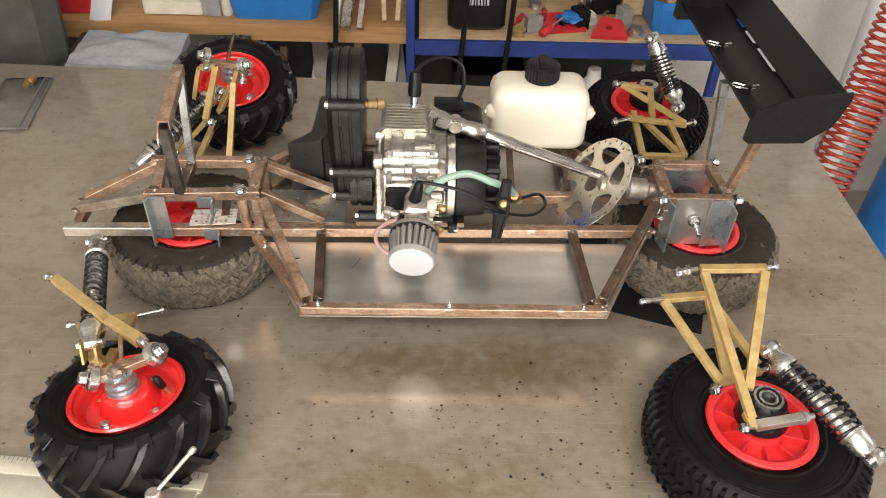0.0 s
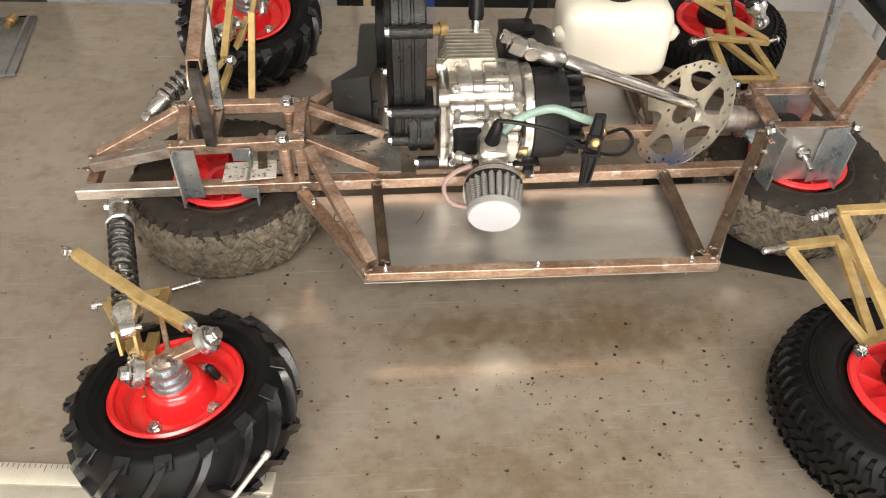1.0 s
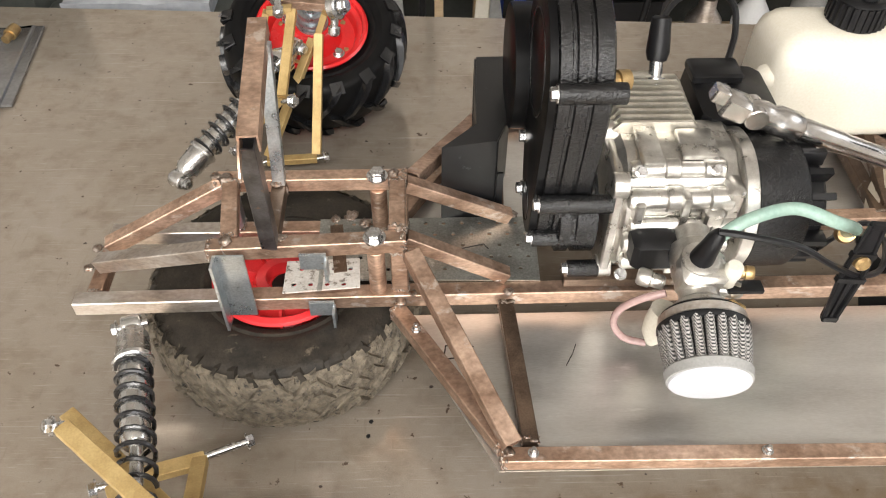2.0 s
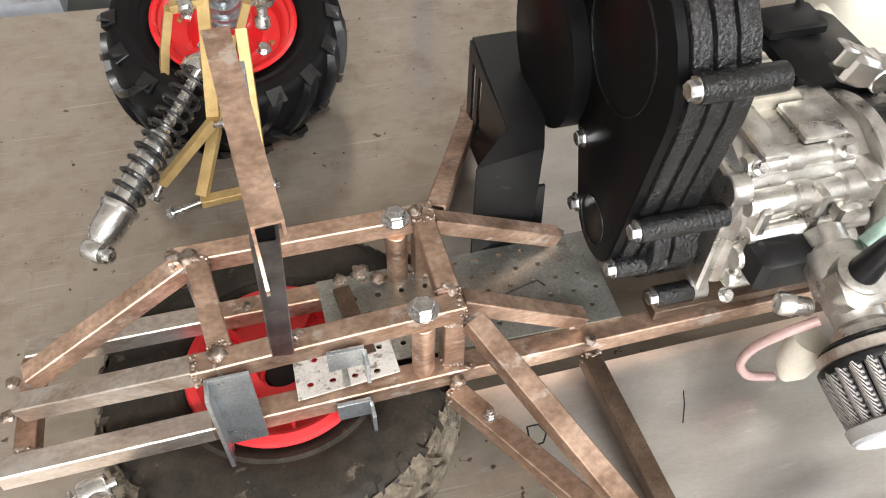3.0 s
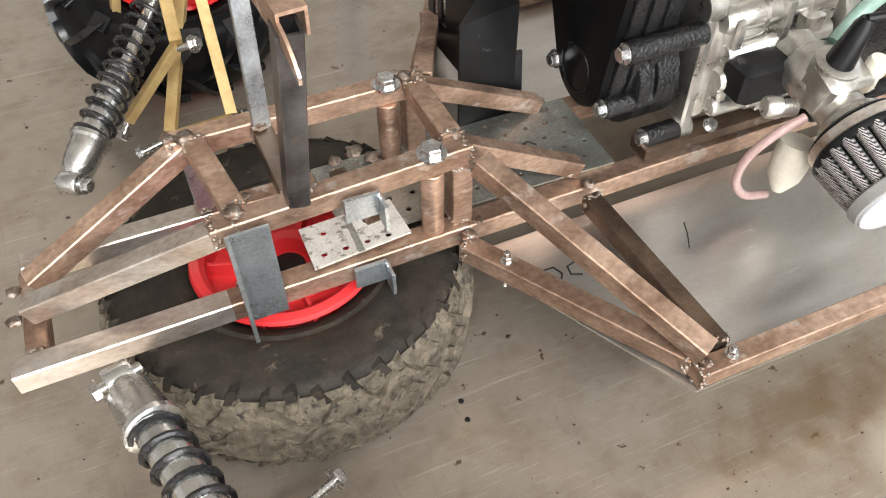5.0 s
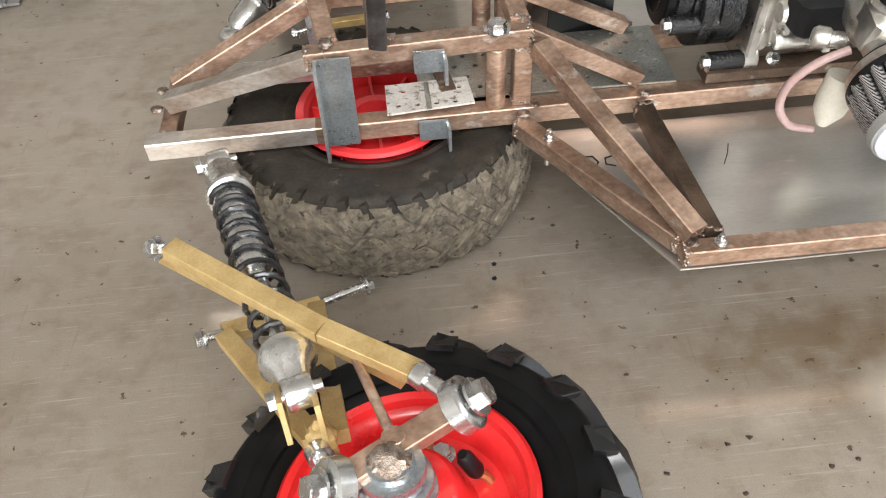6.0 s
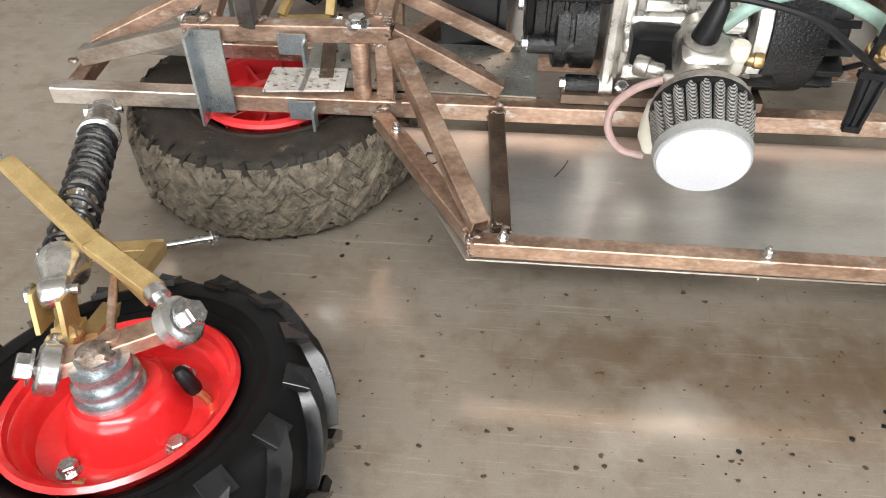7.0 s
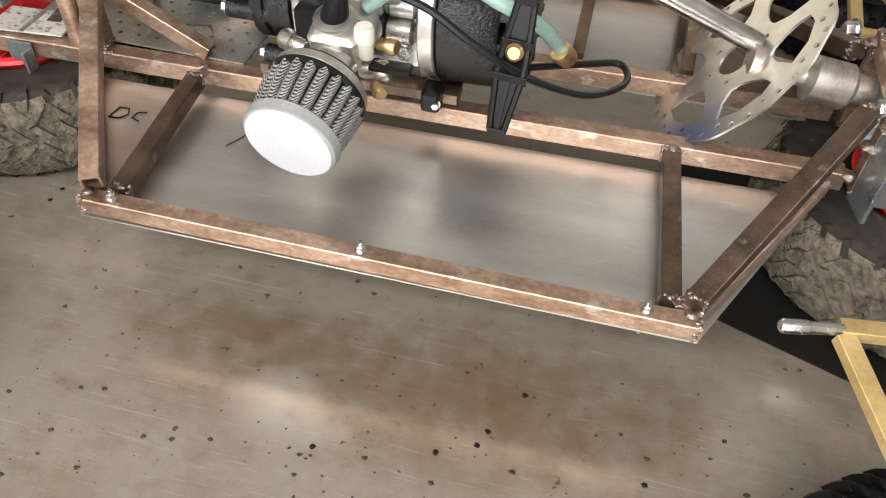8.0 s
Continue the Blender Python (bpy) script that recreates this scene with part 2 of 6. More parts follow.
def steel_table_material():
    """Mill-finish steel plate: rolled streaks, oily brown stains, dull smears and dark specks."""
    m = mat("steel_table_plate", (0.41, 0.357, 0.295), (0.355, 0.308, 0.254), rough=0.18, metal=0.45, scale=3.2, fine=900, bump=0.05, dist=0.0003, rvar=0.08)
    nt = m.node_tree
    N, L = nt.nodes, nt.links
    b = N["Principled BSDF"]
    base = b.inputs["Base Color"].links[0].from_socket
    co = N.new("ShaderNodeTexCoord").outputs["Object"]

    def layer(prev, scale, lo, hi, color, stretch, detail=8, amount=1.0):
        mp = N.new("ShaderNodeMapping")
        mp.inputs["Scale"].default_value = stretch
        L.new(co, mp.inputs[0])
        n = N.new("ShaderNodeTexNoise")
        n.inputs["Scale"].default_value, n.inputs["Detail"].default_value, n.inputs["Roughness"].default_value = scale, detail, 0.62
        L.new(mp.outputs[0], n.inputs["Vector"])
        r = N.new("ShaderNodeMapRange")
        r.inputs[1].default_value, r.inputs[2].default_value, r.inputs[4].default_value = lo, hi, amount
        L.new(n.outputs[0], r.inputs[0])
        x = N.new("ShaderNodeMix")
        x.data_type = "RGBA"
        L.new(r.outputs[0], x.inputs[0])
        L.new(prev, x.inputs[6])
        x.inputs[7].default_value = (*color, 1)
        return x.outputs[2]

    c = layer(base, 4, 0.47, 0.7, (0.27, 0.215, 0.155), (1, 1.1, 1), amount=0.45)
    c = layer(c, 22, 0.52, 0.7, (0.19, 0.125, 0.065), (0.9, 1.1, 1), amount=0.36)
    c = layer(c, 9, 0.56, 0.7, (0.5, 0.47, 0.43), (1.2, 0.9, 1), amount=0.25)
    c = layer(c, 420, 0.6, 0.75, (0.6, 0.56, 0.5), (0.08, 1.6, 1), 2, amount=0.4)
    c = layer(c, 48, 0.5, 0.72, (0.21, 0.155, 0.1), (1, 1.15, 1), 8, amount=0.32)
    c = layer(c, 90, 0.69, 0.73, (0.09, 0.055, 0.035), (1, 1, 1), 3, amount=0.85)
    c = layer(c, 160, 0.64, 0.72, (0.2, 0.15, 0.1), (1.4, 0.12, 1), 3, amount=0.18)
    c = layer(c, 150, 0.6, 0.8, (0.2, 0.15, 0.1), (0.05, 1.3, 1), 3, amount=0.22)
    c = layer(c, 240, 0.66, 0.8, (0.66, 0.62, 0.56), (0.03, 1.1, 1), 2, amount=0.5)

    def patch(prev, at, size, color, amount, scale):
        """A patch of its own shape, such as a brown stain: noise inside a soft oval."""
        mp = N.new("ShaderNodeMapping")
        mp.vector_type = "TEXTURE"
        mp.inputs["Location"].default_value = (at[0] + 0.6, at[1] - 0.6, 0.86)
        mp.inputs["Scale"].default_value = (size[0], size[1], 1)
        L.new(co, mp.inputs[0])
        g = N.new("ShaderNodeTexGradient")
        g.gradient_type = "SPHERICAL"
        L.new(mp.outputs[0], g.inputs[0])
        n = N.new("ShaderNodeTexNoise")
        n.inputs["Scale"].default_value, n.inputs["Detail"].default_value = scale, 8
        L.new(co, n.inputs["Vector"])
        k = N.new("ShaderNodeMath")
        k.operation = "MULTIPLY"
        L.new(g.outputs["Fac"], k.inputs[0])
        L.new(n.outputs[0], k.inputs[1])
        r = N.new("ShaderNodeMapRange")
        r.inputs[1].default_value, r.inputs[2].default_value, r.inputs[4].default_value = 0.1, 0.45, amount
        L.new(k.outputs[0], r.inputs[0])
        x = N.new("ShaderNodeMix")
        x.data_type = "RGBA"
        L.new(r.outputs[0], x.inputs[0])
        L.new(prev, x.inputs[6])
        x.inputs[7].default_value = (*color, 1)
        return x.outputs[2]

    for at, size in (((0.19, 0.86), (0.2, 0.08)), ((-0.04, 0.85), (0.17, 0.055)), ((0.1, 0.82), (0.3, 0.09)), ((0.0, 0.64), (0.35, 0.12)), ((0.6, 1.02), (0.12, 0.09))):
        c = patch(c, at, size, (0.17, 0.11, 0.05), 0.5, 45)
    # one pale oval in front of the chassis, strongest at its centre
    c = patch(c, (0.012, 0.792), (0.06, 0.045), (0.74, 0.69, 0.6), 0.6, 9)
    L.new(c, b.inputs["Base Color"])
    return m


M_TABLE = steel_table_material()


# ---- mesh builders ----
V = Vector


def loft(bm, rings, cap=True, loop=False):
    vs = [[bm.verts.new(p) for p in ring] for ring in rings]
    n = len(vs[0])
    pairs = list(zip(vs, vs[1:])) + ([(vs[-1], vs[0])] if loop else [])
    for a, b in pairs:
        for i in range(n):
            j = (i + 1) % n
            bm.faces.new((a[i], a[j], b[j], b[i]))
    if cap and not loop:
        bm.faces.new(vs[0][::-1])
        bm.faces.new(vs[-1])
    return bm


def axes(d, up=(0, 0, 1)):
    d = V(d).normalized()
    u = V(up)
    if abs(d.dot(u.normalized())) > 0.97:
        u = V((0, 1, 0)) if abs(d.y) < 0.9 else V((1, 0, 0))
    s = d.cross(u).normalized()
    return d, s, s.cross(d).normalized()


def square(c, s, u, w, h, ch=0.12):
    a, b = w / 2, h / 2
    k = min(a, b) * ch * 2
    pts = [(a, b - k), (a - k, b), (-a + k, b), (-a, b - k), (-a, -b + k), (-a + k, -b), (a - k, -b), (a, -b + k)]
    return [V(c) + s * x + u * y for x, y in pts]


def tube(bm, p, q, w=0.015, h=None, up=(0, 0, 1), hollow=False, ch=0.055):
    """A square bar or hollow section from p to q."""
    h = h or w
    p, q = V(p), V(q)
    d, s, u = axes(q - p, up)
    R = [square(p, s, u, w, h, ch), square(q, s, u, w, h, ch)]
    if hollow:
        i, k = 0.76, 0.02
        R = [square(p + d * k, s, u, w * i, h * i, ch), square(p, s, u, w * i, h * i, ch)] + R + \
            [square(q, s, u, w * i, h * i, ch), square(q - d * k, s, u, w * i, h * i, ch)]
    return loft(bm, R)


def circle(c, s, u, r, seg):
    return [V(c) + s * (r * math.cos(2 * math.pi * i / seg)) + u * (r * math.sin(2 * math.pi * i / seg)) for i in range(seg)]


def turned(bm, p, q, prof, seg=20):
    """A turned shape along p to q; prof: (share of the way, radius)."""
    p, q = V(p), V(q)
    d, s, u = axes(q - p)
    return loft(bm, [circle(p.lerp(q, f), s, u, r, seg) for f, r in prof])


def cyl(bm, p, q, r, seg=16, bev=0.08):
    k = min(r * bev / max((V(q) - V(p)).length, 1e-6), 0.4)
    return turned(bm, p, q, [(0, r * (1 - bev)), (k, r), (1 - k, r), (1, r * (1 - bev))], seg)


def sweep(bm, pts, r, seg=8, loop=False):
    pts = [V(p) for p in pts]
    _, s, u = axes(pts[1] - pts[0])
    rings = []
    for i, p in enumerate(pts):
        t = (pts[min(i + 1, len(pts) - 1)] - pts[max(i - 1, 0)]).normalized()
        s = (s - t * s.dot(t)).normalized()
        rings.append(circle(p, s, t.cross(s), r, seg))
    return loft(bm, rings, True, loop)


def curve(pts, n=8):
    """Catmull-Rom points through pts."""
    P = [V(p) for p in pts]
    P = [2 * P[0] - P[1]] + P + [2 * P[-1] - P[-2]]
    out = []
    for i in range(1, len(P) - 2):
        a, b, c, d = P[i - 1:i + 3]
        for k in range(n):
            t = k / n
            out.append(0.5 * (2 * b + (c - a) * t + (2 * a - 5 * b + 4 * c - d) * t * t + (3 * b - a - 3 * c + d) * t ** 3))
    return out + [P[-2]]


def coil(bm, p, q, radius, wire, turns, seg=7, steps=14):
    p, q = V(p), V(q)
    _, s, u = axes(q - p)
    n = int(turns * steps)
    pts = [p.lerp(q, i / n) + s * radius * math.cos(2 * math.pi * i / steps) + u * radius * math.sin(2 * math.pi * i / steps) for i in range(n + 1)]
    return sweep(bm, pts, wire, seg)


def box(bm, c, size, m=None, ch=0.06):
    """A box with chamfered edges about c; m turns it."""
    m = m or Matrix.Identity(3)
    hx, hy, hz = (v / 2 for v in size)
    k = min(hx, hy, hz) * 2 * ch
    X, Y = V((1, 0, 0)), V((0, 1, 0))

    def ring(z, e):
        return [V(c) + m @ (q + V((0, 0, z))) for q in square((0, 0, 0), X, Y, 2 * (hx - e), 2 * (hy - e), min(0.45, k / max(min(hx - e, hy - e) * 2, 1e-6)))]
    return loft(bm, [ring(-hz, k), ring(-hz + k, 0), ring(hz - k, 0), ring(hz, k)])


def hexagon(bm, p, d, r, h, washer=True):
    """A hexagon head at p standing along d, on a washer."""
    p = V(p)
    d, s, u = axes(d)
    if washer:
        loft(bm, [circle(p, s, u, r * 1.35, 16), circle(p + d * h * 0.2, s, u, r * 1.35, 16)])
    loft(bm, [circle(p + d * h * 0.2, s, u, r, 6), circle(p + d * h * 0.9, s, u, r, 6), circle(p + d * h, s, u, r * 0.88, 6)])
    return bm


def blob(bm, p, r, seed=0, flat=1.0, fine=3):
    made = bmesh.ops.create_icosphere(bm, subdivisions=fine, radius=r)["verts"]
    for v in made:
        n = noise.noise(v.co * (1.5 / r) + V((seed * 3.7, seed, 0))) + 0.55 * noise.noise(v.co * (3.6 / r) + V((seed, 5, seed * 2)))
        v.co = v.co * (1 + 0.45 * n)
        v.co.z *= flat
        v.co += V(p)
    return bm


def plate(bm, outer, holes, z0, z1, m=None):
    """A flat plate with holes: loops in its plane, from z0 to z1, set by m."""
    m = m or Matrix.Identity(4)
    for side, z in ((1, z1), (0, z0)):
        edges = []
        for lp in [outer, *holes]:
            vs = [bm.verts.new((x, y, z)) for x, y in lp]
            edges += [bm.edges.new((vs[i], vs[(i + 1) % len(vs)])) for i in range(len(vs))]
        faces = [f for f in bmesh.ops.triangle_fill(bm, use_beauty=True, edges=edges, normal=(0, 0, 1))["geom"] if isinstance(f, bmesh.types.BMFace)]
        if not side:
            bmesh.ops.reverse_faces(bm, faces=faces)
    for lp, flip in [(outer, False)] + [(h, True) for h in holes]:
        n = len(lp)
        a = [bm.verts.new((x, y, z0)) for x, y in lp]
        b = [bm.verts.new((x, y, z1)) for x, y in lp]
        for i in range(n):
            j = (i + 1) % n
            bm.faces.new((a[i], a[j], b[j], b[i]) if not flip else (b[i], b[j], a[j], a[i]))
    bmesh.ops.remove_doubles(bm, verts=bm.verts, dist=1e-6)
    bm.transform(m)
    return bm


def ring2d(cx, cy, r, n=12, sx=1, sy=1, a0=0.0):
    return [(cx + sx * r * math.cos(a0 + 2 * math.pi * i / n), cy + sy * r * math.sin(a0 + 2 * math.pi * i / n)) for i in range(n)]


def B():
    return bmesh.new()


def finish(name, bm, material, angle=38):
    bmesh.ops.recalc_face_normals(bm, faces=bm.faces)
    me = bpy.data.meshes.new(name)
    bm.to_mesh(me)
    bm.free()
    me.materials.append(material)
    me.polygons.foreach_set("use_smooth", [True] * len(me.polygons))
    me.set_sharp_from_angle(angle=radians(angle))
    return me


def part(name, bm, material, parent, label="", local=False, angle=38):
    """One mesh under a thing or a part; bm is in world places unless local."""
    if not local:
        root = parent
        while root.parent:
            root = root.parent
        bm.transform(root.matrix_basis.inverted())
    ob = new(name, finish(name, bm, material, angle))
    ob.parent = parent
    return tagged(ob, label)


def thing(name, at, label, category, group="", m=None):
    """An Empty at the base of a thing."""
    ob = new(name)
    ob.matrix_basis = m or Matrix.Translation(at)
    ob.empty_display_size = 0.02
    return tagged(ob, label, category, group)


def solid(name, bm, material, label, category, group="", kind="", angle=38):
    """A thing of one mesh, its origin at its base."""
    c = [sum((v.co[i] for v in bm.verts)) / len(bm.verts) for i in (0, 1)]
    at = V((*c, min(v.co.z for v in bm.verts)))
    bm.transform(Matrix.Translation(-at))
    ob = new(name, finish(name, bm, material, angle))
    ob.location = at
    return tagged(ob, label, category, group, kind)


# ---- the room ----
FZ = -0.86


def slab(name, lo, hi, material, label, category):
    lo, hi = V(lo), V(hi)
    return solid(name, box(B(), (lo + hi) / 2, hi - lo, ch=0.001), material, label, category, kind="structure")


slab("floor", (-2.6, -2.3, FZ - 0.1), (2.6, 3.1, FZ), M_FLOOR, "worn grey concrete garage floor", "floor")
slab("wall_west", (-2.6, -2.3, FZ), (-2.45, 3.1, 1.9), M_WALL, "white painted block wall beside the bench", "wall")
slab("wall_north", (-2.45, 2.95, FZ), (2.45, 3.1, 1.9), M_WALL, "white painted block wall behind the shelves", "wall")
slab("wall_south_west", (-2.45, -2.3, FZ), (-1.5, -2.15, 1.9), M_WALL, "white wall pier beside the open garage door", "wall")
slab("wall_south_east", (1.9, -2.3, FZ), (2.45, -2.15, 1.9), M_WALL, "white wall pier beside the open garage door", "wall")
slab("wall_south_lintel", (-1.5, -2.3, 1.6), (1.9, -2.15, 1.9), M_WALL, "white lintel over the open garage door", "wall")
slab("ceiling", (-2.6, -2.3, 1.9), (2.6, 3.1, 2.0), M_CEIL, "off-white painted garage ceiling", "ceiling")
# the east wall's gap is unseen, made up for the side fill
slab("wall_east_low", (2.45, -2.3, FZ), (2.6, 3.1, 0.65), M_WALL, "white painted block wall under the unseen side opening", "wall")
slab("wall_east_top", (2.45, -2.3, 1.65), (2.6, 3.1, 1.9), M_WALL, "white painted wall over the unseen side opening", "wall")
slab("wall_east_south", (2.45, -2.3, 0.65), (2.6, 0.3, 1.65), M_WALL, "white painted wall beside the unseen side opening", "wall")
slab("wall_east_north", (2.45, 1.7, 0.65), (2.6, 3.1, 1.65), M_WALL, "white painted wall beside the unseen side opening", "wall")
# plain fixture made up to go with the overhead fill lamp
_l = thing("fill_fixture", (-0.3, -0.55, 1.86), "white panel added on the ceiling above the unseen fill lamp", "ceiling light")
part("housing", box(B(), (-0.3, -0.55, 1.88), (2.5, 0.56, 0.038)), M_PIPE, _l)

# ---- the steel bench top ----
_t = thing("steel_workbench", (-0.6, 0.6, FZ), "large bare steel plate welding bench, stained and scratched", "workbench")
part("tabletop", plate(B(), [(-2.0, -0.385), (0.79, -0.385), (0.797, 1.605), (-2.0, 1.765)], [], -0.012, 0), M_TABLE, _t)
for _y in (-0.33, 1.6):
    part("rail", tube(B(), (-1.9, _y, -0.037), (0.7, _y, -0.037), 0.05), M_TUBE_DK, _t)
for _x in (-1.9, 0.7):
    for _y in (-0.33, 1.6):
        part("leg", tube(B(), (_x, _y, -0.063), (_x, _y, FZ), 0.05), M_TUBE_DK, _t)


# ---- wheels ----
def lug_bar(bm, a0, a1, z0, z1, rad, wid, h, n=4):
    """A tread bar over the tyre's crown from (a0, z0) to (a1, z1)."""
    rings = []
    for i in range(n + 1):
        f = i / n
        a, z = a0 + (a1 - a0) * f, z0 + (z1 - z0) * f
        r = rad(abs(z))
        hh = h * (0.92 if i in (0, n) else 1)
        ring = []
        for da, dr in ((-wid, -0.004), (-wid * 0.72, hh), (wid * 0.72, hh), (wid, -0.004)):
            ring.append(V(((r + dr) * math.cos(a + da / 0.125), (r + dr) * math.sin(a + da / 0.125), z + (0.35 * da if z1 > z0 else -0.35 * da))))
        rings.append(ring)
    return loft(bm, rings)


def crown(R, W, drop=0.018):
    def rad(z):
        f = min(abs(z) / W, 1)
        return R - drop * f ** 3.2
    return rad


def wheel(name, m, tread, rim, label, group, R=0.121, W=0.042, rimr=0.066, rubber=None, block=None, side=None):
    w = thing(name, (0, 0, 0), label, "wheel", group, m)
    prof = [(rimr - 0.006, 0.026), (rimr + 0.001, 0.034), (rimr + 0.008, 0.0375), (rimr + 0.011, 0.0365), (rimr + 0.02, 0.0415), (R - 0.026, W), (R - 0.024, W - 0.001), (R - 0.017, W - 0.004),
            (R - 0.009, W - 0.011), (R - 0.003, 0.016), (R, 0.0)]
    if tread in ("bar", "worn"):
        prof = prof[:5] + [(R - 0.026, W), (R - 0.016, W), (R - 0.0115, W - 0.0015), (R - 0.0075, W - 0.006), (R - 0.002, 0.018), (R, 0.0)]
    prof = prof + [(r, -z) for r, z in prof[-2::-1]]
    seg = 72
    bm = B()
    X, Y = V((1, 0, 0)), V((0, 1, 0))
    loft(bm, [circle((0, 0, z), X, Y, r, seg) for r, z in prof], cap=False)
    tyre = part("tyre", bm, side or rubber or M_RUBBER, w, local=True)
    bm = B()
    rad = crown(R, W, 0.018 if tread == "block" else 0.01)
    if tread == "bar":
        n = 16
        for k in range(n):
            a = 2 * math.pi * k / n
            lug_bar(bm, a, a + 0.3, -0.002, W - 0.001, rad, 0.0082, 0.0075)
            lug_bar(bm, a + 0.24, a + 0.54, 0.002, -W + 0.001, rad, 0.0082, 0.0075)
            for s, off in ((1, 0.31), (-1, 0.55)):
                d = V((math.cos(a + off), math.sin(a + off), 0))
                tube(bm, d * (R - 0.003) + V((0, 0, s * (W - 0.006))), d * (R - 0.0165) + V((0, 0, s * (W + 0.0003))), 0.0165, 0.007, up=d)
    elif tread == "block":
        n = 58
        for k in range(n):
            a = 2 * math.pi * k / n
            for z, da, tw in ((-0.026, 0.0, 1), (-0.0085, 0.07, -1), (0.0085, 0.0, 1), (0.026, 0.07, -1)):
                lug_bar(bm, a + da * 0.75 - 0.024 * tw, a + da * 0.75 + 0.024 * tw, z - 0.0065, z + 0.0065, rad, 0.0032, 0.003, 2)
            for s in (1, -1):
                lug_bar(bm, a + 0.035, a + 0.035, s * 0.034, s * (W - 0.0035), rad, 0.0028, 0.0022, 1)
        for s in (1, -1):
            for rr in (R - 0.022, R - 0.0255, R - 0.03, R - 0.034):
                loft(bm, [circle((0, 0, s * (W + dz)), X, Y, rr + dr, seg) for dr, dz in ((-0.0012, -0.001), (-0.0004, 0.0006), (0.0004, 0.0006), (0.0012, -0.001))], cap=False)
    else:
        rnd = random.Random(7)
        n = 46
        for k in range(n):
            a = 2 * math.pi * k / n
            for z in (-0.025, -0.0085, 0.0085, 0.025):
                j = rnd.uniform(-0.03, 0.03)
                t = rnd.choice((-1, 1)) * 0.045
                lug_bar(bm, a + j - t, a + j + t, z - 0.007, z + 0.007, rad, rnd.uniform(0.0034, 0.0056), rnd.uniform(0.002, 0.0058), 2)
            for s in (1, -1):
                lug_bar(bm, a + 0.05, a + 0.05 + rnd.uniform(-0.02, 0.02), s * 0.029, s * (W - rnd.uniform(0.005, 0.009)), rad, rnd.uniform(0.0035, 0.0062), rnd.uniform(0.001, 0.0028), 2)
        sb = B()
        for k in range(38):
            a = 2 * math.pi * k / 38
            for s in (1, -1):
                lug_bar(sb, a, a + rnd.uniform(-0.05, 0.05), s * rnd.uniform(0.03, 0.034), s * (W - rnd.uniform(-0.001, 0.003)), rad, rnd.uniform(0.0028, 0.0052), rnd.uniform(0.0006, 0.0016), 2)
        tagged(part("shoulder_band", sb, M_DUSTY_S, tyre, "", True), "dark worn band along the tyre shoulder", kind="stuff")
        loft(bm, [circle((0, 0, z), X, Y, rad(z) + 0.0006, seg) for z in (-0.037, -0.033, -0.025, -0.012, 0.0, 0.012, 0.025, 0.033, 0.037)], cap=False)
    part("tread", bm, block or M_LUG, tyre, local=True)
    bm = B()
    if rim == "steel":
        rp = [(rimr + 0.0005, 0.0375), (rimr - 0.002, 0.0398), (rimr - 0.0055, 0.0375), (rimr - 0.007, 0.033), (rimr - 0.012, 0.03), (rimr - 0.014, 0.025), (rimr - 0.016, 0.018), (0.043, 0.0155), (0.036, 0.0175),
              (0.033, 0.025), (0.03, 0.035), (0.028, 0.04), (0.025, 0.0425), (0.0, 0.0425)]
        rp = [(max(r, 1e-4), z) for r, z in rp]
        loft(bm, [circle((0, 0, z), X, Y, r, 56) for r, z in rp], cap=False)
        back = [(rimr, -0.0375), (rimr - 0.006, -0.036), (rimr - 0.017, -0.02), (0.03, -0.004), (1e-4, -0.004)]
        loft(bm, [circle((0, 0, z), X, Y, r, 40) for r, z in back], cap=False)
        r_ob = part("rim", bm, M_RED, w, "glossy red painted steel rim", True)
        for k in range(4):
            a = math.pi / 2 * k + 0.5
            part("rim_bolt", hexagon(B(), (0.041 * math.cos(a), 0.041 * math.sin(a), 0.0162), (0, 0, 1), 0.0056, 0.006), M_BOLT, r_ob, "zinc hex bolt", True)
        for k, (a, r) in enumerate(((0.72, 0.046), (2.3, 0.043), (3.9, 0.046), (4.9, 0.045))):
            part("paint_chip", blob(B(), (r * math.cos(a), r * math.sin(a), 0.0162), 0.0034, k + 3, 0.22), M_BRASS, r_ob, "bare brassy chip in the red paint", True)
        v0 = V((0.047 * math.cos(-0.25), 0.047 * math.sin(-0.25), 0.012))
        v1 = V((0.04 * math.cos(-0.2), 0.04 * math.sin(-0.2), 0.026))
        part("valve_stem", sweep(B(), [v0, v0.lerp(v1, 0.5) + V((0, 0, 0.003)), v1], 0.0028), M_BRASS, r_ob, "brass tyre valve", True)
        part("valve_cap", turned(B(), v1, v1 + (v1 - v0).normalized() * 0.013 + V((0, 0, 0.006)), [(0, 0.0042), (0.15, 0.005), (0.8, 0.0048), (1, 0.003)], 14), M_PLASTIC, r_ob, "black valve cap", True)
    else:
        rp = [(rimr + 0.0005, 0.0375), (rimr - 0.001, 0.0405), (rimr - 0.007, 0.041), (rimr - 0.0105, 0.038), (rimr - 0.012, 0.022), (0.031, 0.017), (0.03, 0.022), (0.026, 0.031), (0.017, 0.032), (0.0155, 0.02), (1e-4, 0.019)]
        loft(bm, [circle((0, 0, z), X, Y, r, 56) for r, z in rp], cap=False)
        back = [(rimr, -0.0375), (rimr - 0.006, -0.036), (rimr - 0.017, -0.02), (0.03, -0.004), (1e-4, -0.004)]
        loft(bm, [circle((0, 0, z), X, Y, r, 40) for r, z in back], cap=False)
        r_ob = part("rim", bm, M_REDP, w, "red moulded plastic rim", True)
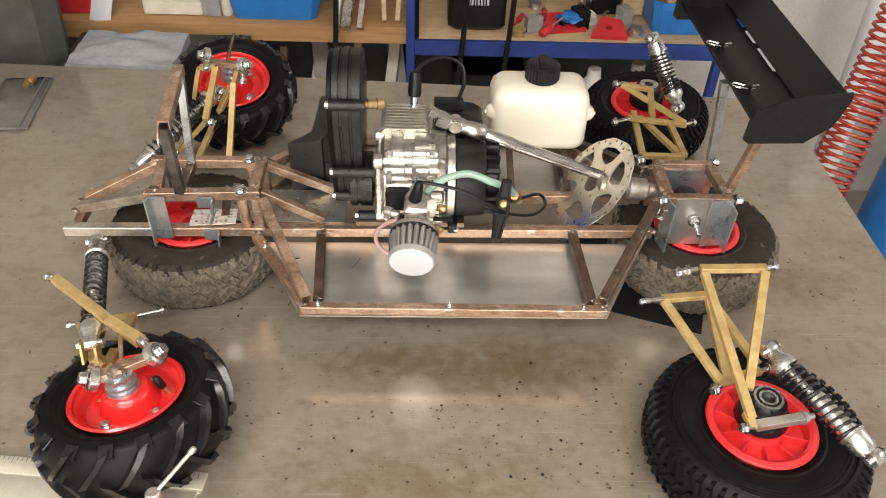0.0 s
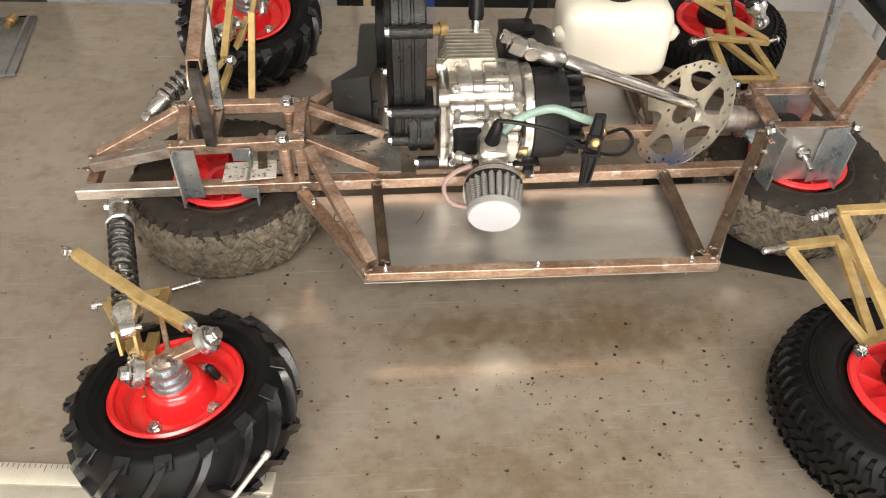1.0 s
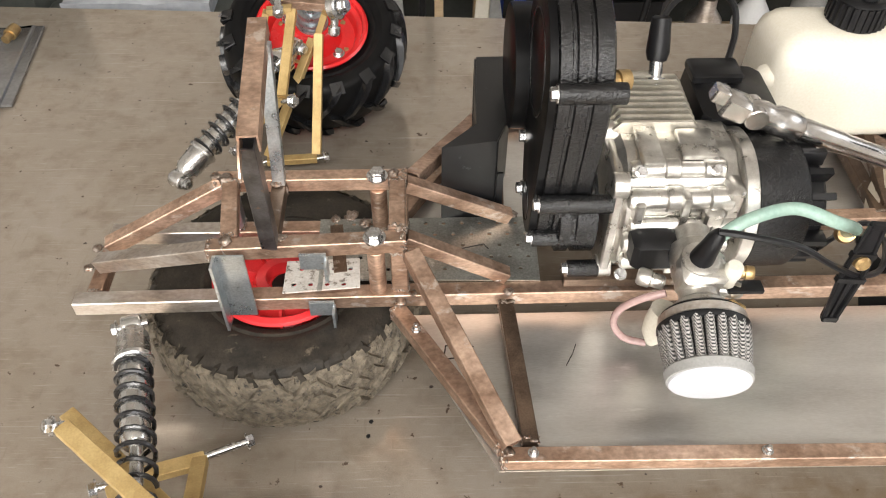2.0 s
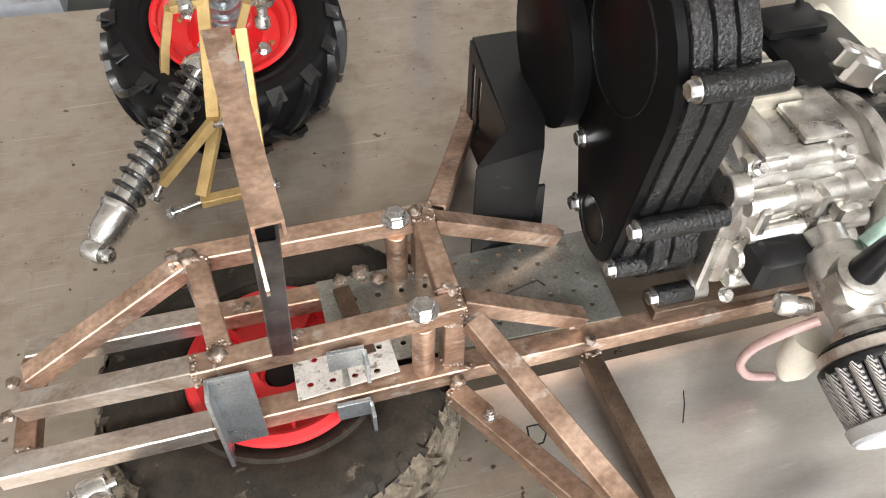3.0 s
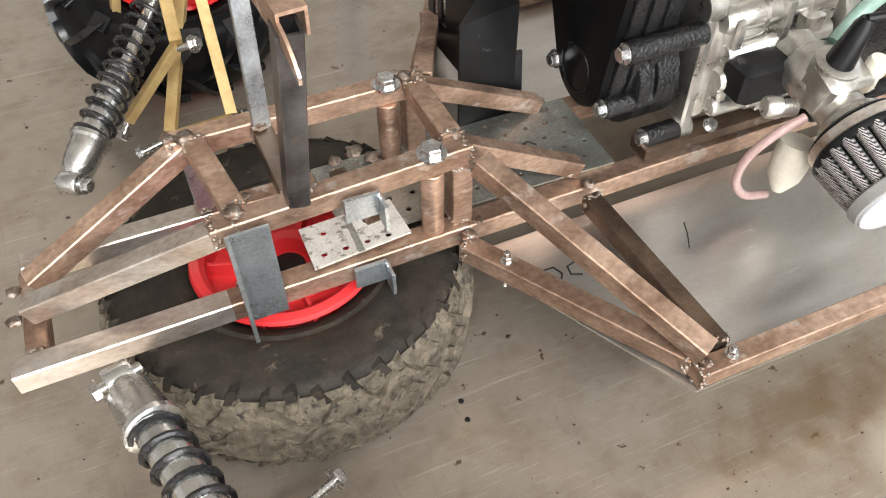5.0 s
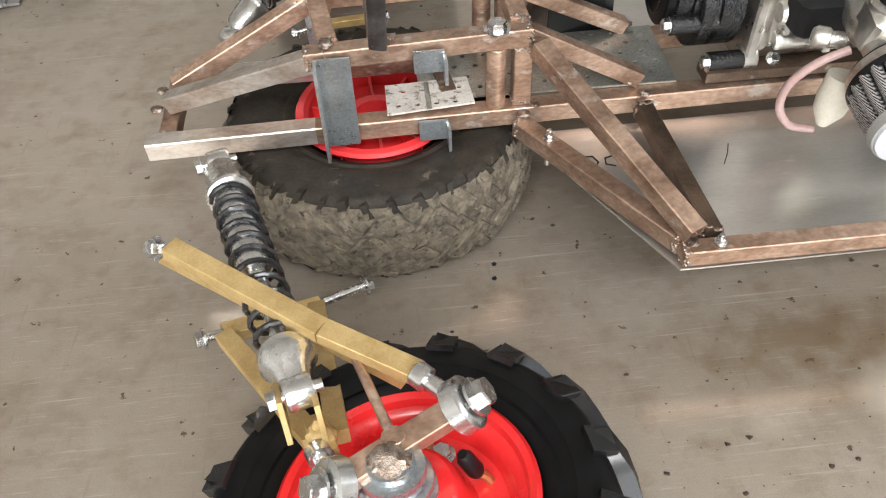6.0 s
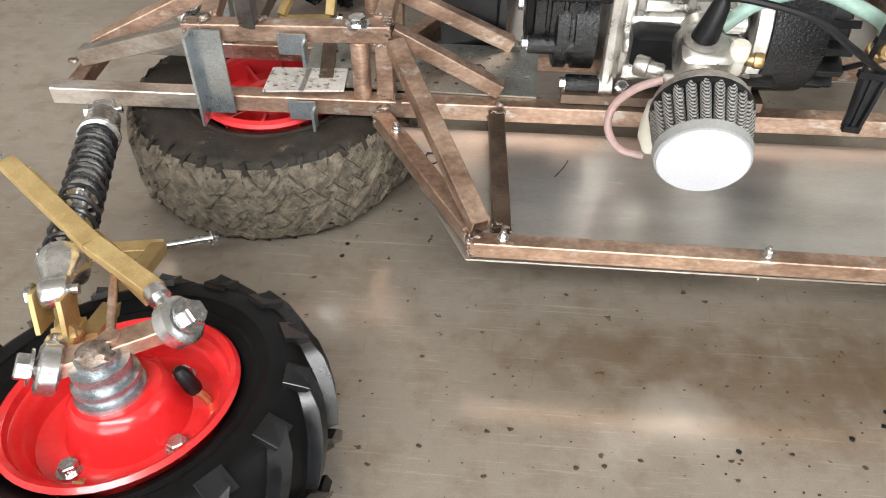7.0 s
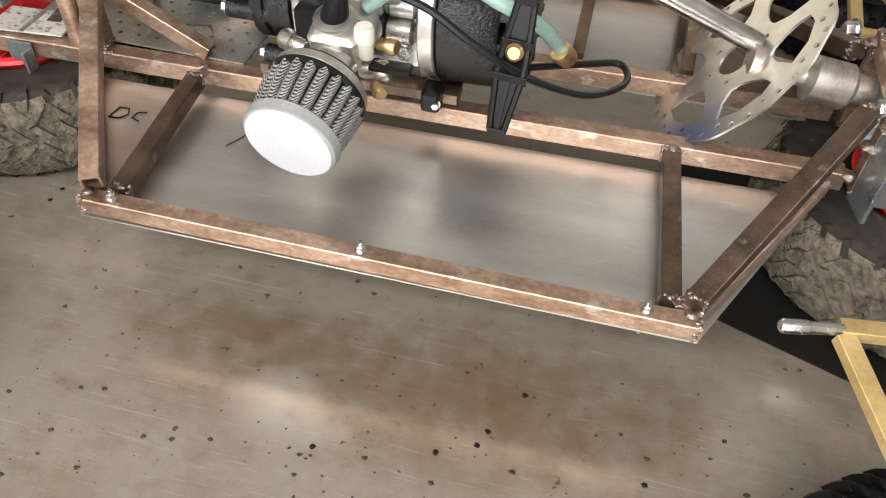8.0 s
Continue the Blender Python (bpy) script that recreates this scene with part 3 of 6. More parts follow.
        # solid black plug stands for the dark inside the hub's hole
        part("bore_shade", cyl(B(), (0, 0, 0.01), (0, 0, 0.0225), 0.0125, 24), M_PLASTIC, r_ob, "black plug standing for the shade in the axle bore", True)
        for k in range(10):
            a = 2 * math.pi * k / 10 + 0.2
            d = V((math.cos(a), math.sin(a), 0))
            part("rim_rib", tube(B(), d * 0.027 + V((0, 0, 0.022)), d * (rimr - 0.01) + V((0, 0, 0.026)), 0.0026, 0.014), M_REDP, r_ob, "", True)
    return w


def lying(x, y, z, nx, ny, spin=0):
    """The pose of a wheel whose axle points along (nx, ny, 1)."""
    return Matrix.Translation((x, y, z)) @ V((nx, ny, 1)).to_track_quat("Z", "Y").to_matrix().to_4x4() @ pose(0, 0, 0, 0, 0, spin)


wheel("tractor_wheel", lying(-0.33, 0.71, 0.06, -0.1, 0.15, 180), "bar", "steel", "black tractor-tread tyre on a glossy red steel rim", "loose wheels", R=0.1115, rimr=0.068)
wheel("tractor_wheel", lying(-0.341, 1.4465, 0.085, 0.09, -0.33, 100), "bar", "steel", "black tractor-tread tyre leaning on a gold suspension arm", "loose wheels", R=0.1115, rimr=0.068)
wheel("trolley_wheel", lying(0.429, 0.685, 0.044, 0, 0, 0), "block", "plastic", "new black block-tread tyre on a red plastic rim", "loose wheels", R=0.132, block=M_RUBBER)
wheel("trolley_wheel", lying(0.45, 1.435, 0.052, -0.06, -0.08, 30), "block", "plastic", "new black block-tread tyre lying flat on the bench", "loose wheels", R=0.12, block=M_RUBBER)
wheel("support_wheel", lying(-0.335, 1.064, 0.043, 0, 0, 10), "worn", "plastic", "worn dusty tyre propping up the front of the chassis", "support wheels", R=0.1265, block=M_DUSTY, rubber=M_DUSTY, side=M_DUSTY_S, rimr=0.065)
wheel("support_wheel", lying(0.45, 1.063, 0.043, 0, 0, 50), "worn", "plastic", "worn dusty tyre propping up the rear of the chassis", "support wheels", R=0.1265, block=M_DUSTY, rubber=M_DUSTY, side=M_DUSTY_S, rimr=0.066)

# ---- the chassis ----
ch = thing("buggy_chassis", (0, 1.05, 0.088), "bare welded square-tube buggy frame, unpainted, on two old wheels", "chassis")
NEAR = [(-0.505, 1.0115, 0.1005), (-0.22, 1.019, 0.098), (0.365, 1.024, 0.0995)]
FAR = [(-0.495, 1.0965, 0.1005), (-0.22, 1.1, 0.098), (0.365, 1.11, 0.0995)]
for rail in (NEAR, FAR):
    k_ = V(rail[0]).lerp(V(rail[1]), 0.44)
    part("main_rail", tube(B(), rail[0], k_, hollow=True), M_BRIGHT, ch)
    part("main_rail", tube(B(), k_, rail[1]), M_TUBE, ch)
    part("main_rail", tube(B(), rail[1], rail[2], hollow=True), M_TUBE, ch)


SEAMS = []
SEAM_RND = random.Random(23)


def bar(name, p, q, w=0.014, material=None, hollow=False, h=None, up=(0, 0, 1)):
    if not hollow and not h:
        SEAMS.append((p, V(q) - V(p), w))
        SEAMS.append((q, V(p) - V(q), w))
    return part(name, tube(B(), p, q, w, h, up, hollow), material or M_TUBE, ch)


bar("nose_bar", (-0.4905, 1.0195, 0.1), (-0.4905, 1.0885, 0.1), 0.013)
bar("nose_brace", (-0.371, 1.1, 0.163), (-0.487, 1.067, 0.115), hollow=True)
bar("nose_brace", (-0.361, 1.0145, 0.164), (-0.49, 1.046, 0.115), material=M_BRIGHT, hollow=True)
bar("upper_rail", (-0.379, 1.0145, 0.163), (-0.2165, 1.0225, 0.163))
bar("upper_rail", (-0.388, 1.0985, 0.163), (-0.2165, 1.1, 0.163))
bar("cross_member", (-0.3715, 1.0915, 0.1655), (-0.3615, 1.022, 0.1655), 0.0135)
bar("cross_member", (-0.329, 1.092, 0.1615), (-0.328, 1.023, 0.1615), 0.0125, M_TUBE_DK)
bar("cross_member", (-0.2245, 1.093, 0.165), (-0.2235, 1.0295, 0.165))
for x, y in ((-0.2225, 1.0225), (-0.2235, 1.0995)):
    bar("upright", (x, y, 0.106), (x, y, 0.156), 0.014)
for x, y in ((-0.366, 1.0145), (-0.376, 1.0985)):
    bar("upright", (x, y, 0.108), (x, y, 0.156), 0.012, M_ZINC)
bar("brace", (-0.217, 1.0285, 0.16), (-0.129, 1.029, 0.1115), 0.0125, hollow=True)
bar("brace", (-0.218, 1.0975, 0.16), (-0.121, 1.104, 0.1115), 0.0125, hollow=True)
for s, (yo, y0) in {"near": (0.8605, 1.016), "far": (1.274, 1.106)}.items():
    e = 1 if yo < 1 else -1
    bar("side_rail", (-0.145, yo, 0.0935), (0.27, yo - 0.002 * e, 0.0935), 0.0128)
    bar("side_brace", (-0.226, y0 - 0.012 * e, 0.0955), (-0.141, yo + 0.008 * e, 0.0945), 0.0138)
    bar("side_brace", (-0.212, y0 - 0.002 * e, 0.156), (-0.137, yo + 0.004 * e, 0.1065), 0.0138, hollow=True)
    bar("side_bar", (-0.131, y0 - 0.011 * e, 0.101), (-0.122, yo + 0.009 * e, 0.0965), 0.0128, M_TUBE_DK)
    bar("side_bar", (0.243, y0 - 0.002 * e, 0.101), (0.25, yo + 0.009 * e, 0.0965), 0.0128, M_TUBE_DK)
    bar("side_brace", (0.262, yo + 0.004 * e, 0.0955), (0.35, y0 - 0.002 * e, 0.0985), 0.0135)
    bar("side_brace", (0.262, yo + 0.003 * e, 0.107), (0.362, y0 + 0.006 * e, 0.158), 0.0135, M_TUBE_DK)
    bm = B()
    lp = [(-0.224, y0 - 0.01 * e), (-0.146, yo - 0.006 * e), (0.27, yo - 0.006 * e), (0.352, y0 - 0.004 * e)]
    plate(bm, lp if e > 0 else lp[::-1], [], 0.0835, 0.085)
    part("floor_panel", bm, M_ALU, ch, "brushed aluminium floor sheet")
    for x, y in ((-0.121, yo), (0.055, yo - 0.001 * e), (0.236, yo - 0.002 * e)):
        bm = hexagon(B(), (x, y, 0.1005), (0, 0, 1), 0.0032, 0.0048)
        cyl(bm, (x, y, 0.078), (x, y, 0.108), 0.0018, 10)
        part("bolt", bm, M_BOLT, ch, "zinc bolt through the rail")
bm = hexagon(B(), (-0.209, 0.977, 0.1015), (0, 0, 1), 0.0032, 0.0048)
cyl(bm, (-0.209, 0.977, 0.078), (-0.209, 0.977, 0.11), 0.0022, 10)
part("bolt", bm, M_BOLT, ch, "zinc bolt through the rail")
# king pins with their big bolts
for x, y in ((-0.242, 1.02), (-0.2425, 1.0965)):
    part("king_pin", cyl(B(), (x, y, 0.104), (x, y, 0.156), 0.0075, 18), M_TUBE, ch)
    part("king_pin_bolt", hexagon(B(), (x, y, 0.1695), (0, 0, 1), 0.0072, 0.0068), M_BOLT, ch, "large zinc hex bolt")
# perforated plates
holes = [ring2d(-0.285 + 0.017 * i + (0.0085 if j % 2 else 0), 1.041 + 0.0145 * j, 0.0021, 10) for i in range(11) for j in range(5)]
bm = B()
plate(bm, [(-0.298, 1.03), (-0.099, 1.026), (-0.097, 1.107), (-0.3, 1.106)], holes, 0.1062, 0.1078)
part("perforated_plate", bm, M_PERF, ch, "dull galvanised perforated steel plate")
bm = B()
plate(bm, [(-0.325, 1.013), (-0.258, 1.019), (-0.26, 1.053), (-0.325, 1.05)], [ring2d(-0.316 + 0.0145 * i + 0.005 * (j % 2), 1.0225 + 0.018 * j, 0.0023, 10) for i in range(4) for j in range(2)], 0.1082, 0.11)
part("perforated_strip", bm, M_PERFW, ch, "worn whitish perforated plate")
part("strip_seam", box(B(), (-0.293, 1.032, 0.1103), (0.004, 0.034, 0.0012)), M_PERF, ch)
bar("cross_strap", (-0.276, 1.036, 0.1095), (-0.284, 1.095, 0.1095), 0.012, M_TUBE_DK, h=0.003)
# zinc side bracket of the front
bm = B()
box(bm, (-0.3585, 1.003, 0.131), (0.023, 0.002, 0.075))
box(bm, (-0.371, 0.9965, 0.128), (0.0025, 0.015, 0.08))
part("side_bracket", bm, M_ZINC, ch, "bluish zinc angle bracket")
for x, z in ((-0.292, 0.158), (-0.291, 0.0975)):
    bm = B()
    box(bm, (x, 1.0055, z), (0.022, 0.003, 0.017))
    box(bm, (x + 0.011, 0.9995, z - 0.004), (0.0024, 0.012, 0.019))
    part("tab_bracket", bm, M_ZINC, ch, "small cut zinc tab")
# steering tower
P0, P1 = V((-0.329, 1.123, 0.3105)), V((-0.318, 0.987, 0.3015))
bm = B()
d_, s_, u_ = axes(P1 - P0)
cs_ = [(-0.0074, 0.001), (0.0074, 0.001), (0.0074, -0.014), (0.0058, -0.014), (0.0058, -0.001), (-0.0058, -0.001), (-0.0058, -0.014), (-0.0074, -0.014)]
loft(bm, [[e_ + s_ * a_ + u_ * b_ for a_, b_ in cs_] for e_ in (P0, P1)])
loft(bm, [[P1 + s_ * a_ + u_ * b_ + d_ * k_ for a_, b_ in ((0.0074, t_), (0.0058, t_), (0.0058, q_), (0.0074, q_))] for k_, t_, q_ in ((-0.002, -0.003, -0.013), (0.008, -0.006, -0.016), (0.016, -0.012, -0.02), (0.021, -0.018, -0.022))])
part("tower_channel", bm, M_TUBE, ch, "brown steel channel on top of the steering tower")
bar("tower_leg", (-0.3205, 0.991, 0.293), (-0.327, 1.0165, 0.168), 0.013, M_BLUED, True)
bar("tower_leg", (-0.3225, 1.101, 0.302), (-0.3285, 1.091, 0.168), 0.011, M_ZINC, h=0.008)

# rear box
for p, q in (((0.375, 1.025), (0.472, 1.024)), ((0.375, 1.112), (0.466, 1.112))):
    bar("box_bar", (*p, 0.1615), (*q, 0.1615), 0.0135)
for p, q in (((0.38, 1.0325), (0.38, 1.1045)), ((0.4665, 1.0315), (0.462, 1.1045))):
    bar("box_bar", (*p, 0.162), (*q, 0.162), 0.0135)
for x in (0.38, 0.466):
    for y in (1.0255, 1.111):
        bar("box_post", (x, y, 0.088), (x, y, 0.1545), 0.013, M_TUBE)
bm = B()
box(bm, (0.415, 1.0165, 0.126), (0.055, 0.0025, 0.084))
part("gearbox_plate", bm, M_ALU, ch, "bare aluminium mounting plate")
bm = B()
box(bm, (0.4555, 1.013, 0.126), (0.034, 0.0025, 0.085), pose(0, 0, 0, 0, 0, 8).to_3x3())
box(bm, (0.472, 1.004, 0.122), (0.0025, 0.02, 0.078))
part("side_bracket", bm, M_ZINC, ch, "bluish zinc angle bracket")
bm = B()
box(bm, (0.378, 1.008, 0.126), (0.003, 0.03, 0.085), pose(0, 0, 0, 0, 0, 12).to_3x3())
part("side_bracket", bm, M_ZINC, ch, "bluish zinc angle bracket")
part("box_panel", box(B(), (0.423, 1.1035, 0.124), (0.075, 0.0025, 0.07)), M_ZINC, ch, "zinc panel")
bm = hexagon(B(), (0.421, 1.0125, 0.131), (0, -1, 0), 0.0072, 0.009)
cyl(bm, (0.421, 1.0125, 0.131), (0.421, 0.982, 0.127), 0.0035, 12)
part("long_bolt", bm, M_BOLT, ch, "zinc bolt with nut")
for p in ((0.371, 1.018, 0.165), (0.476, 1.018, 0.166), (0.363, 1.128, 0.16), (0.47, 1.118, 0.166)):
    part("bolt", hexagon(B(), p, (-1 if p[0] < 0.4 else 1, -0.3, 0), 0.006, 0.01), M_BOLT, ch)
part("box_floor", box(B(), (0.423, 1.068, 0.0925), (0.072, 0.072, 0.0025)), M_ZINC, ch, "zinc floor plate")
bm = turned(B(), (0.425, 1.075, 0.094), (0.425, 1.075, 0.14), [(0, 0.017), (0.4, 0.017), (0.45, 0.019), (0.85, 0.019), (1, 0.013)], 24)
part("rubber_boot", bm, M_PLASTIC, ch, "black ribbed rubber boot")
# weld beads at the joints
k_ = 0
for p, r in (((-0.354, 1.009, 0.172), 0.007), ((-0.366, 1.085, 0.172), 0.0085), ((-0.376, 1.09, 0.17), 0.006), ((-0.321, 1.081, 0.17), 0.007), ((-0.309, 1.012, 0.171), 0.006),
             ((-0.213, 1.024, 0.17), 0.007), ((-0.219, 1.092, 0.171), 0.007), ((-0.137, 1.026, 0.111), 0.0065), ((-0.128, 1.012, 0.109), 0.006), ((-0.117, 1.106, 0.112), 0.006),
             ((-0.139, 0.861, 0.102), 0.0055), ((0.262, 0.86, 0.103), 0.0055), ((0.255, 0.868, 0.101), 0.005), ((0.244, 1.014, 0.107), 0.005), ((-0.49, 1.06, 0.111), 0.006), ((-0.491, 1.036, 0.111), 0.006),
             ((-0.2225, 1.006, 0.104), 0.0065), ((-0.212, 1.014, 0.106), 0.005), ((0.372, 1.022, 0.13), 0.009), ((0.376, 1.016, 0.15), 0.0085), ((0.366, 1.02, 0.105), 0.009), ((0.373, 1.03, 0.168), 0.007),
             ((0.368, 1.1, 0.166), 0.008), ((0.352, 1.012, 0.104), 0.006), ((-0.275, 1.088, 0.118), 0.006), ((-0.26, 1.09, 0.12), 0.008), ((-0.248, 1.088, 0.112), 0.008), ((-0.34, 1.085, 0.112), 0.005)):
    k_ += 1
    if p[0] < -0.2 and p[2] > 0.11:
        p = (p[0] - 0.009, p[1] + 0.008, p[2])
    part("weld_bead", blob(B(), p, r * 0.72, k_, 0.42), M_WELD, ch, angle=180)
# lumpy seams run round each welded tube end
for e, d, w_ in SEAMS:
    d_, s_, u_ = axes(d)
    bm = B()
    for i in range(26):
        a = 2 * math.pi * i / 26 + SEAM_RND.uniform(-0.1, 0.1)
        x, y = math.cos(a), math.sin(a)
        k_ = 0.47 * w_ / max(abs(x), abs(y))
        blob(bm, V(e) + s_ * x * k_ + u_ * y * k_ + d_ * SEAM_RND.uniform(0.0, 0.0045), SEAM_RND.uniform(0.0012, 0.0022), i + e[0] * 90, 0.8, 1)
    part("weld_seam", bm, M_WELD, ch, angle=180)

# ---- the engine ----
en = thing("engine", (0.0, 1.06, 0.108), "small two-stroke engine with bare cast crankcase and black covers", "engine")
bm = B()
prof_ = [(1.034, 0.118), (1.098, 0.118), (1.112, 0.135), (1.114, 0.21), (1.1, 0.226), (1.056, 0.229), (1.034, 0.219), (1.021, 0.192), (1.02, 0.136)]
loft(bm, [[V((x, y if k else y * 0.9 + 0.107, z if k else z * 0.9 + 0.018)) for y, z in prof_] for x, k in ((-0.043, 0), (-0.038, 1), (0.05, 1), (0.056, 0))])
crank = part("crankcase", bm, M_ENGINE, en, "bare cast aluminium crankcase", angle=30)
for y, z, r, x0, x1 in ((1.042, 0.222, 0.0075, -0.036, 0.04), (1.024, 0.206, 0.009, -0.038, 0.046), (1.017, 0.185, 0.007, -0.035, 0.05), (1.016, 0.166, 0.009, -0.038, 0.048), (1.017, 0.143, 0.008, -0.036, 0.044)):
    part("boss", turned(B(), (x0, y, z), (x1, y, z), [(0, r * 0.8), (0.04, r), (0.34, r), (0.36, r * 1.18), (0.5, r * 1.18), (0.52, r * 0.92), (0.75, r * 0.92), (0.77, r * 1.15), (0.97, r * 1.15), (1, r * 0.8)], 14), M_ENGINE, crank)
part("casting_web", box(B(), (0.005, 1.016, 0.175), (0.006, 0.012, 0.085)), M_ENGINE, crank)
for k_, (x, y, z, sx_, sy_, sz_) in enumerate(((-0.02, 1.06, 0.231, 0.018, 0.05, 0.006), (0.02, 1.062, 0.231, 0.03, 0.035, 0.006), (-0.03, 1.018, 0.175, 0.008, 0.012, 0.07), (0.03, 1.015, 0.195, 0.016, 0.012, 0.016), (-0.012, 1.016, 0.154, 0.02, 0.01, 0.012), (0.045, 1.03, 0.205, 0.014, 0.03, 0.03))):
    part("casting_rib", box(B(), (x, y, z), (sx_, sy_, sz_), ch=0.2), M_ENGINE, crank)
for x, y, z in ((-0.03, 1.034, 0.226), (0.03, 1.036, 0.226), (0.04, 1.012, 0.15), (-0.034, 1.012, 0.13)):
    part("case_screw", hexagon(B(), (x, y, z), (0, -0.6, 0.8), 0.004, 0.005), M_BOLT, crank)
part("case_flange", box(B(), (-0.046, 1.06, 0.168), (0.0085, 0.076, 0.11), ch=0.2), M_ENGINE, en, "cast mounting flange")
for y, z in ((1.03, 0.216), (1.031, 0.12), (1.09, 0.222)):
    part("flange_ear", cyl(B(), (-0.052, y, z), (-0.039, y, z), 0.0105, 18), M_ENGINE, en)
bm = B()
turned(bm, (0.052, 1.061, 0.172), (0.064, 1.061, 0.172), [(0, 0.06), (0.1, 0.0615), (0.9, 0.0615), (1, 0.06)], 40)
part("backing_ring", bm, M_ENGINE, en, "bright cast ring behind the fan drum")
bm = B()
turned(bm, (0.064, 1.061, 0.17), (0.108, 1.061, 0.17), [(0, 0.0565), (0.04, 0.0585), (0.9, 0.057), (1, 0.054)], 40)
part("fan_drum", bm, M_BLACK, en, "black wrinkle-painted fan housing")
bm = B()
cyl(bm, (0.108, 1.061, 0.17), (0.128, 1.061, 0.17), 0.041, 32)
sc_ = part("starter_cover", bm, M_PLASTIC, en, "black slotted starter cover")
for k in range(16):
    a = 2 * math.pi * k / 16
    c = V((0.118, 1.061 + 0.047 * math.cos(a), 0.17 + 0.047 * math.sin(a)))
    part("cover_slat", box(B(), c, (0.02, 0.014, 0.006), Matrix.Rotation(a, 3, "X")), M_PLASTIC, sc_)
# cylinder lying backwards with cooling fins
cyl_ = part("cylinder", cyl(B(), (-0.009, 1.09, 0.196), (-0.009, 1.165, 0.196), 0.027, 28), M_FIN, en)
for k in range(9):
    y = 1.083 + 0.0083 * k
    bm = B()
    pts = [V((x, y, z)) for x, z in ((-0.038, 0.16), (0.02, 0.16), (0.027, 0.168), (0.027, 0.23), (0.02, 0.238), (-0.038, 0.238), (-0.045, 0.23), (-0.045, 0.168))]
    loft(bm, [[p - V((0, 0.0014, 0)) for p in pts], [p + V((0, 0.0014, 0)) for p in pts]])
    part("cooling_fin", bm, M_FIN, cyl_)
part("cylinder_head", box(B(), (-0.009, 1.166, 0.198), (0.05, 0.018, 0.058), ch=0.2), M_FIN, en)
bm = turned(B(), (0.003, 1.146, 0.228), (0.004, 1.16, 0.249), [(0, 0.009), (0.3, 0.009), (0.35, 0.006), (1, 0.006)], 16)
plug = part("spark_plug", bm, M_BOLT, en, "bright spark plug")
part("plug_boot", turned(B(), (0.004, 1.158, 0.247), (0.005, 1.174, 0.281), [(0, 0.0085), (0.2, 0.0105), (0.6, 0.0095), (0.95, 0.0085), (1, 0.006)], 16), M_PLASTIC, plug, "black rubber plug boot")
part("ignition_lead", sweep(B(), curve([(0.005, 1.173, 0.279), (0.02, 1.186, 0.29), (0.05, 1.205, 0.289), (0.075, 1.205, 0.277), (0.08, 1.19, 0.256), (0.07, 1.165, 0.237)]), 0.003), M_PLASTIC, en, "black ignition lead")
bm = box(B(), (0.07, 1.138, 0.208), (0.072, 0.082, 0.05), pose(0, 0, 0, 0, 6, 0).to_3x3(), 0.14)
part("ignition_coil", bm, M_PLASTIC, en, "black moulded ignition cover")
part("coil_lid", box(B(), (0.056, 1.155, 0.238), (0.045, 0.03, 0.009), ch=0.2), M_PLASTIC, en)
part("decompressor", turned(B(), (-0.072, 1.075, 0.281), (-0.04, 1.085, 0.277), [(0, 0.005), (0.3, 0.005), (0.32, 0.007), (0.7, 0.0065), (0.72, 0.0085), (1, 0.0085)], 14), M_BRASS, en, "copper fitting")

# belt case: two rounded ends joined, seen from its flat side
def stadium(c0, r0, c1, r1, n=14):
    """Outline round two circles in the y-z plane, c0 below c1."""
    c0, c1 = V(c0), V(c1)
    d = c1 - c0
    a = math.atan2(d.y, d.x)
    t = math.acos(max(-1, min(1, (r0 - r1) / d.length)))
    out = []
    for k in range(n + 1):
        w = a - t + 2 * t * k / n
        out.append((c1.x + r1 * math.cos(w), c1.y + r1 * math.sin(w)))
    for k in range(n + 1):
        w = a + t + (2 * math.pi - 2 * t) * k / n
        out.append((c0.x + r0 * math.cos(w), c0.y + r0 * math.sin(w)))
    return out


def yz_loft(bm, outline, steps, c):
    """Lofts an outline along x; steps: (x, grow)."""
    rings = []
    for x, g in steps:
        rings.append([V((x, y + (y - c[0]) / max(math.hypot(y - c[0], z - c[1]), 1e-6) * g, z + (z - c[1]) / max(math.hypot(y - c[0], z - c[1]), 1e-6) * g)) for y, z in outline])
    return loft(bm, rings)


case_ = stadium((1.068, 0.165), 0.031, (1.083, 0.2925), 0.0642)
bm = yz_loft(B(), case_, [(-0.106, -0.003), (-0.105, 0), (-0.097, 0), (-0.096, -0.0025), (-0.0935, -0.0025), (-0.0925, 0.001), (-0.084, 0.001), (-0.083, -0.0025), (-0.0805, -0.0025), (-0.0795, 0), (-0.068, 0), (-0.066, -0.004)], (1.087, 0.225))
case = part("belt_case", bm, M_BLACK, en, "black wrinkle-painted belt case")
bm = yz_loft(B(), case_, [(-0.1125, -0.004), (-0.112, -0.003), (-0.1062, -0.003)], (1.087, 0.225))
part("case_cover", bm, M_BLACKS, case, "flat satin black cover plate")
bm = B()
plate(bm, ring2d(0, 0, 0.042, 40), [ring2d(0, 0, 0.0405, 40)], 0, 0.001, Matrix.Translation((-0.1132, 1.084, 0.294)) @ pose(0, 0, 0, 0, 90, 0))
plate(bm2 := B(), ring2d(0, 0, 0.018, 32), [ring2d(0, 0, 0.0172, 32)], 0, 0.001, Matrix.Translation((-0.1132, 1.071, 0.163)) @ pose(0, 0, 0, 0, 90, 0))
part("cover_groove", bm, M_BLACK, case)
part("cover_groove", bm2, M_BLACK, case)
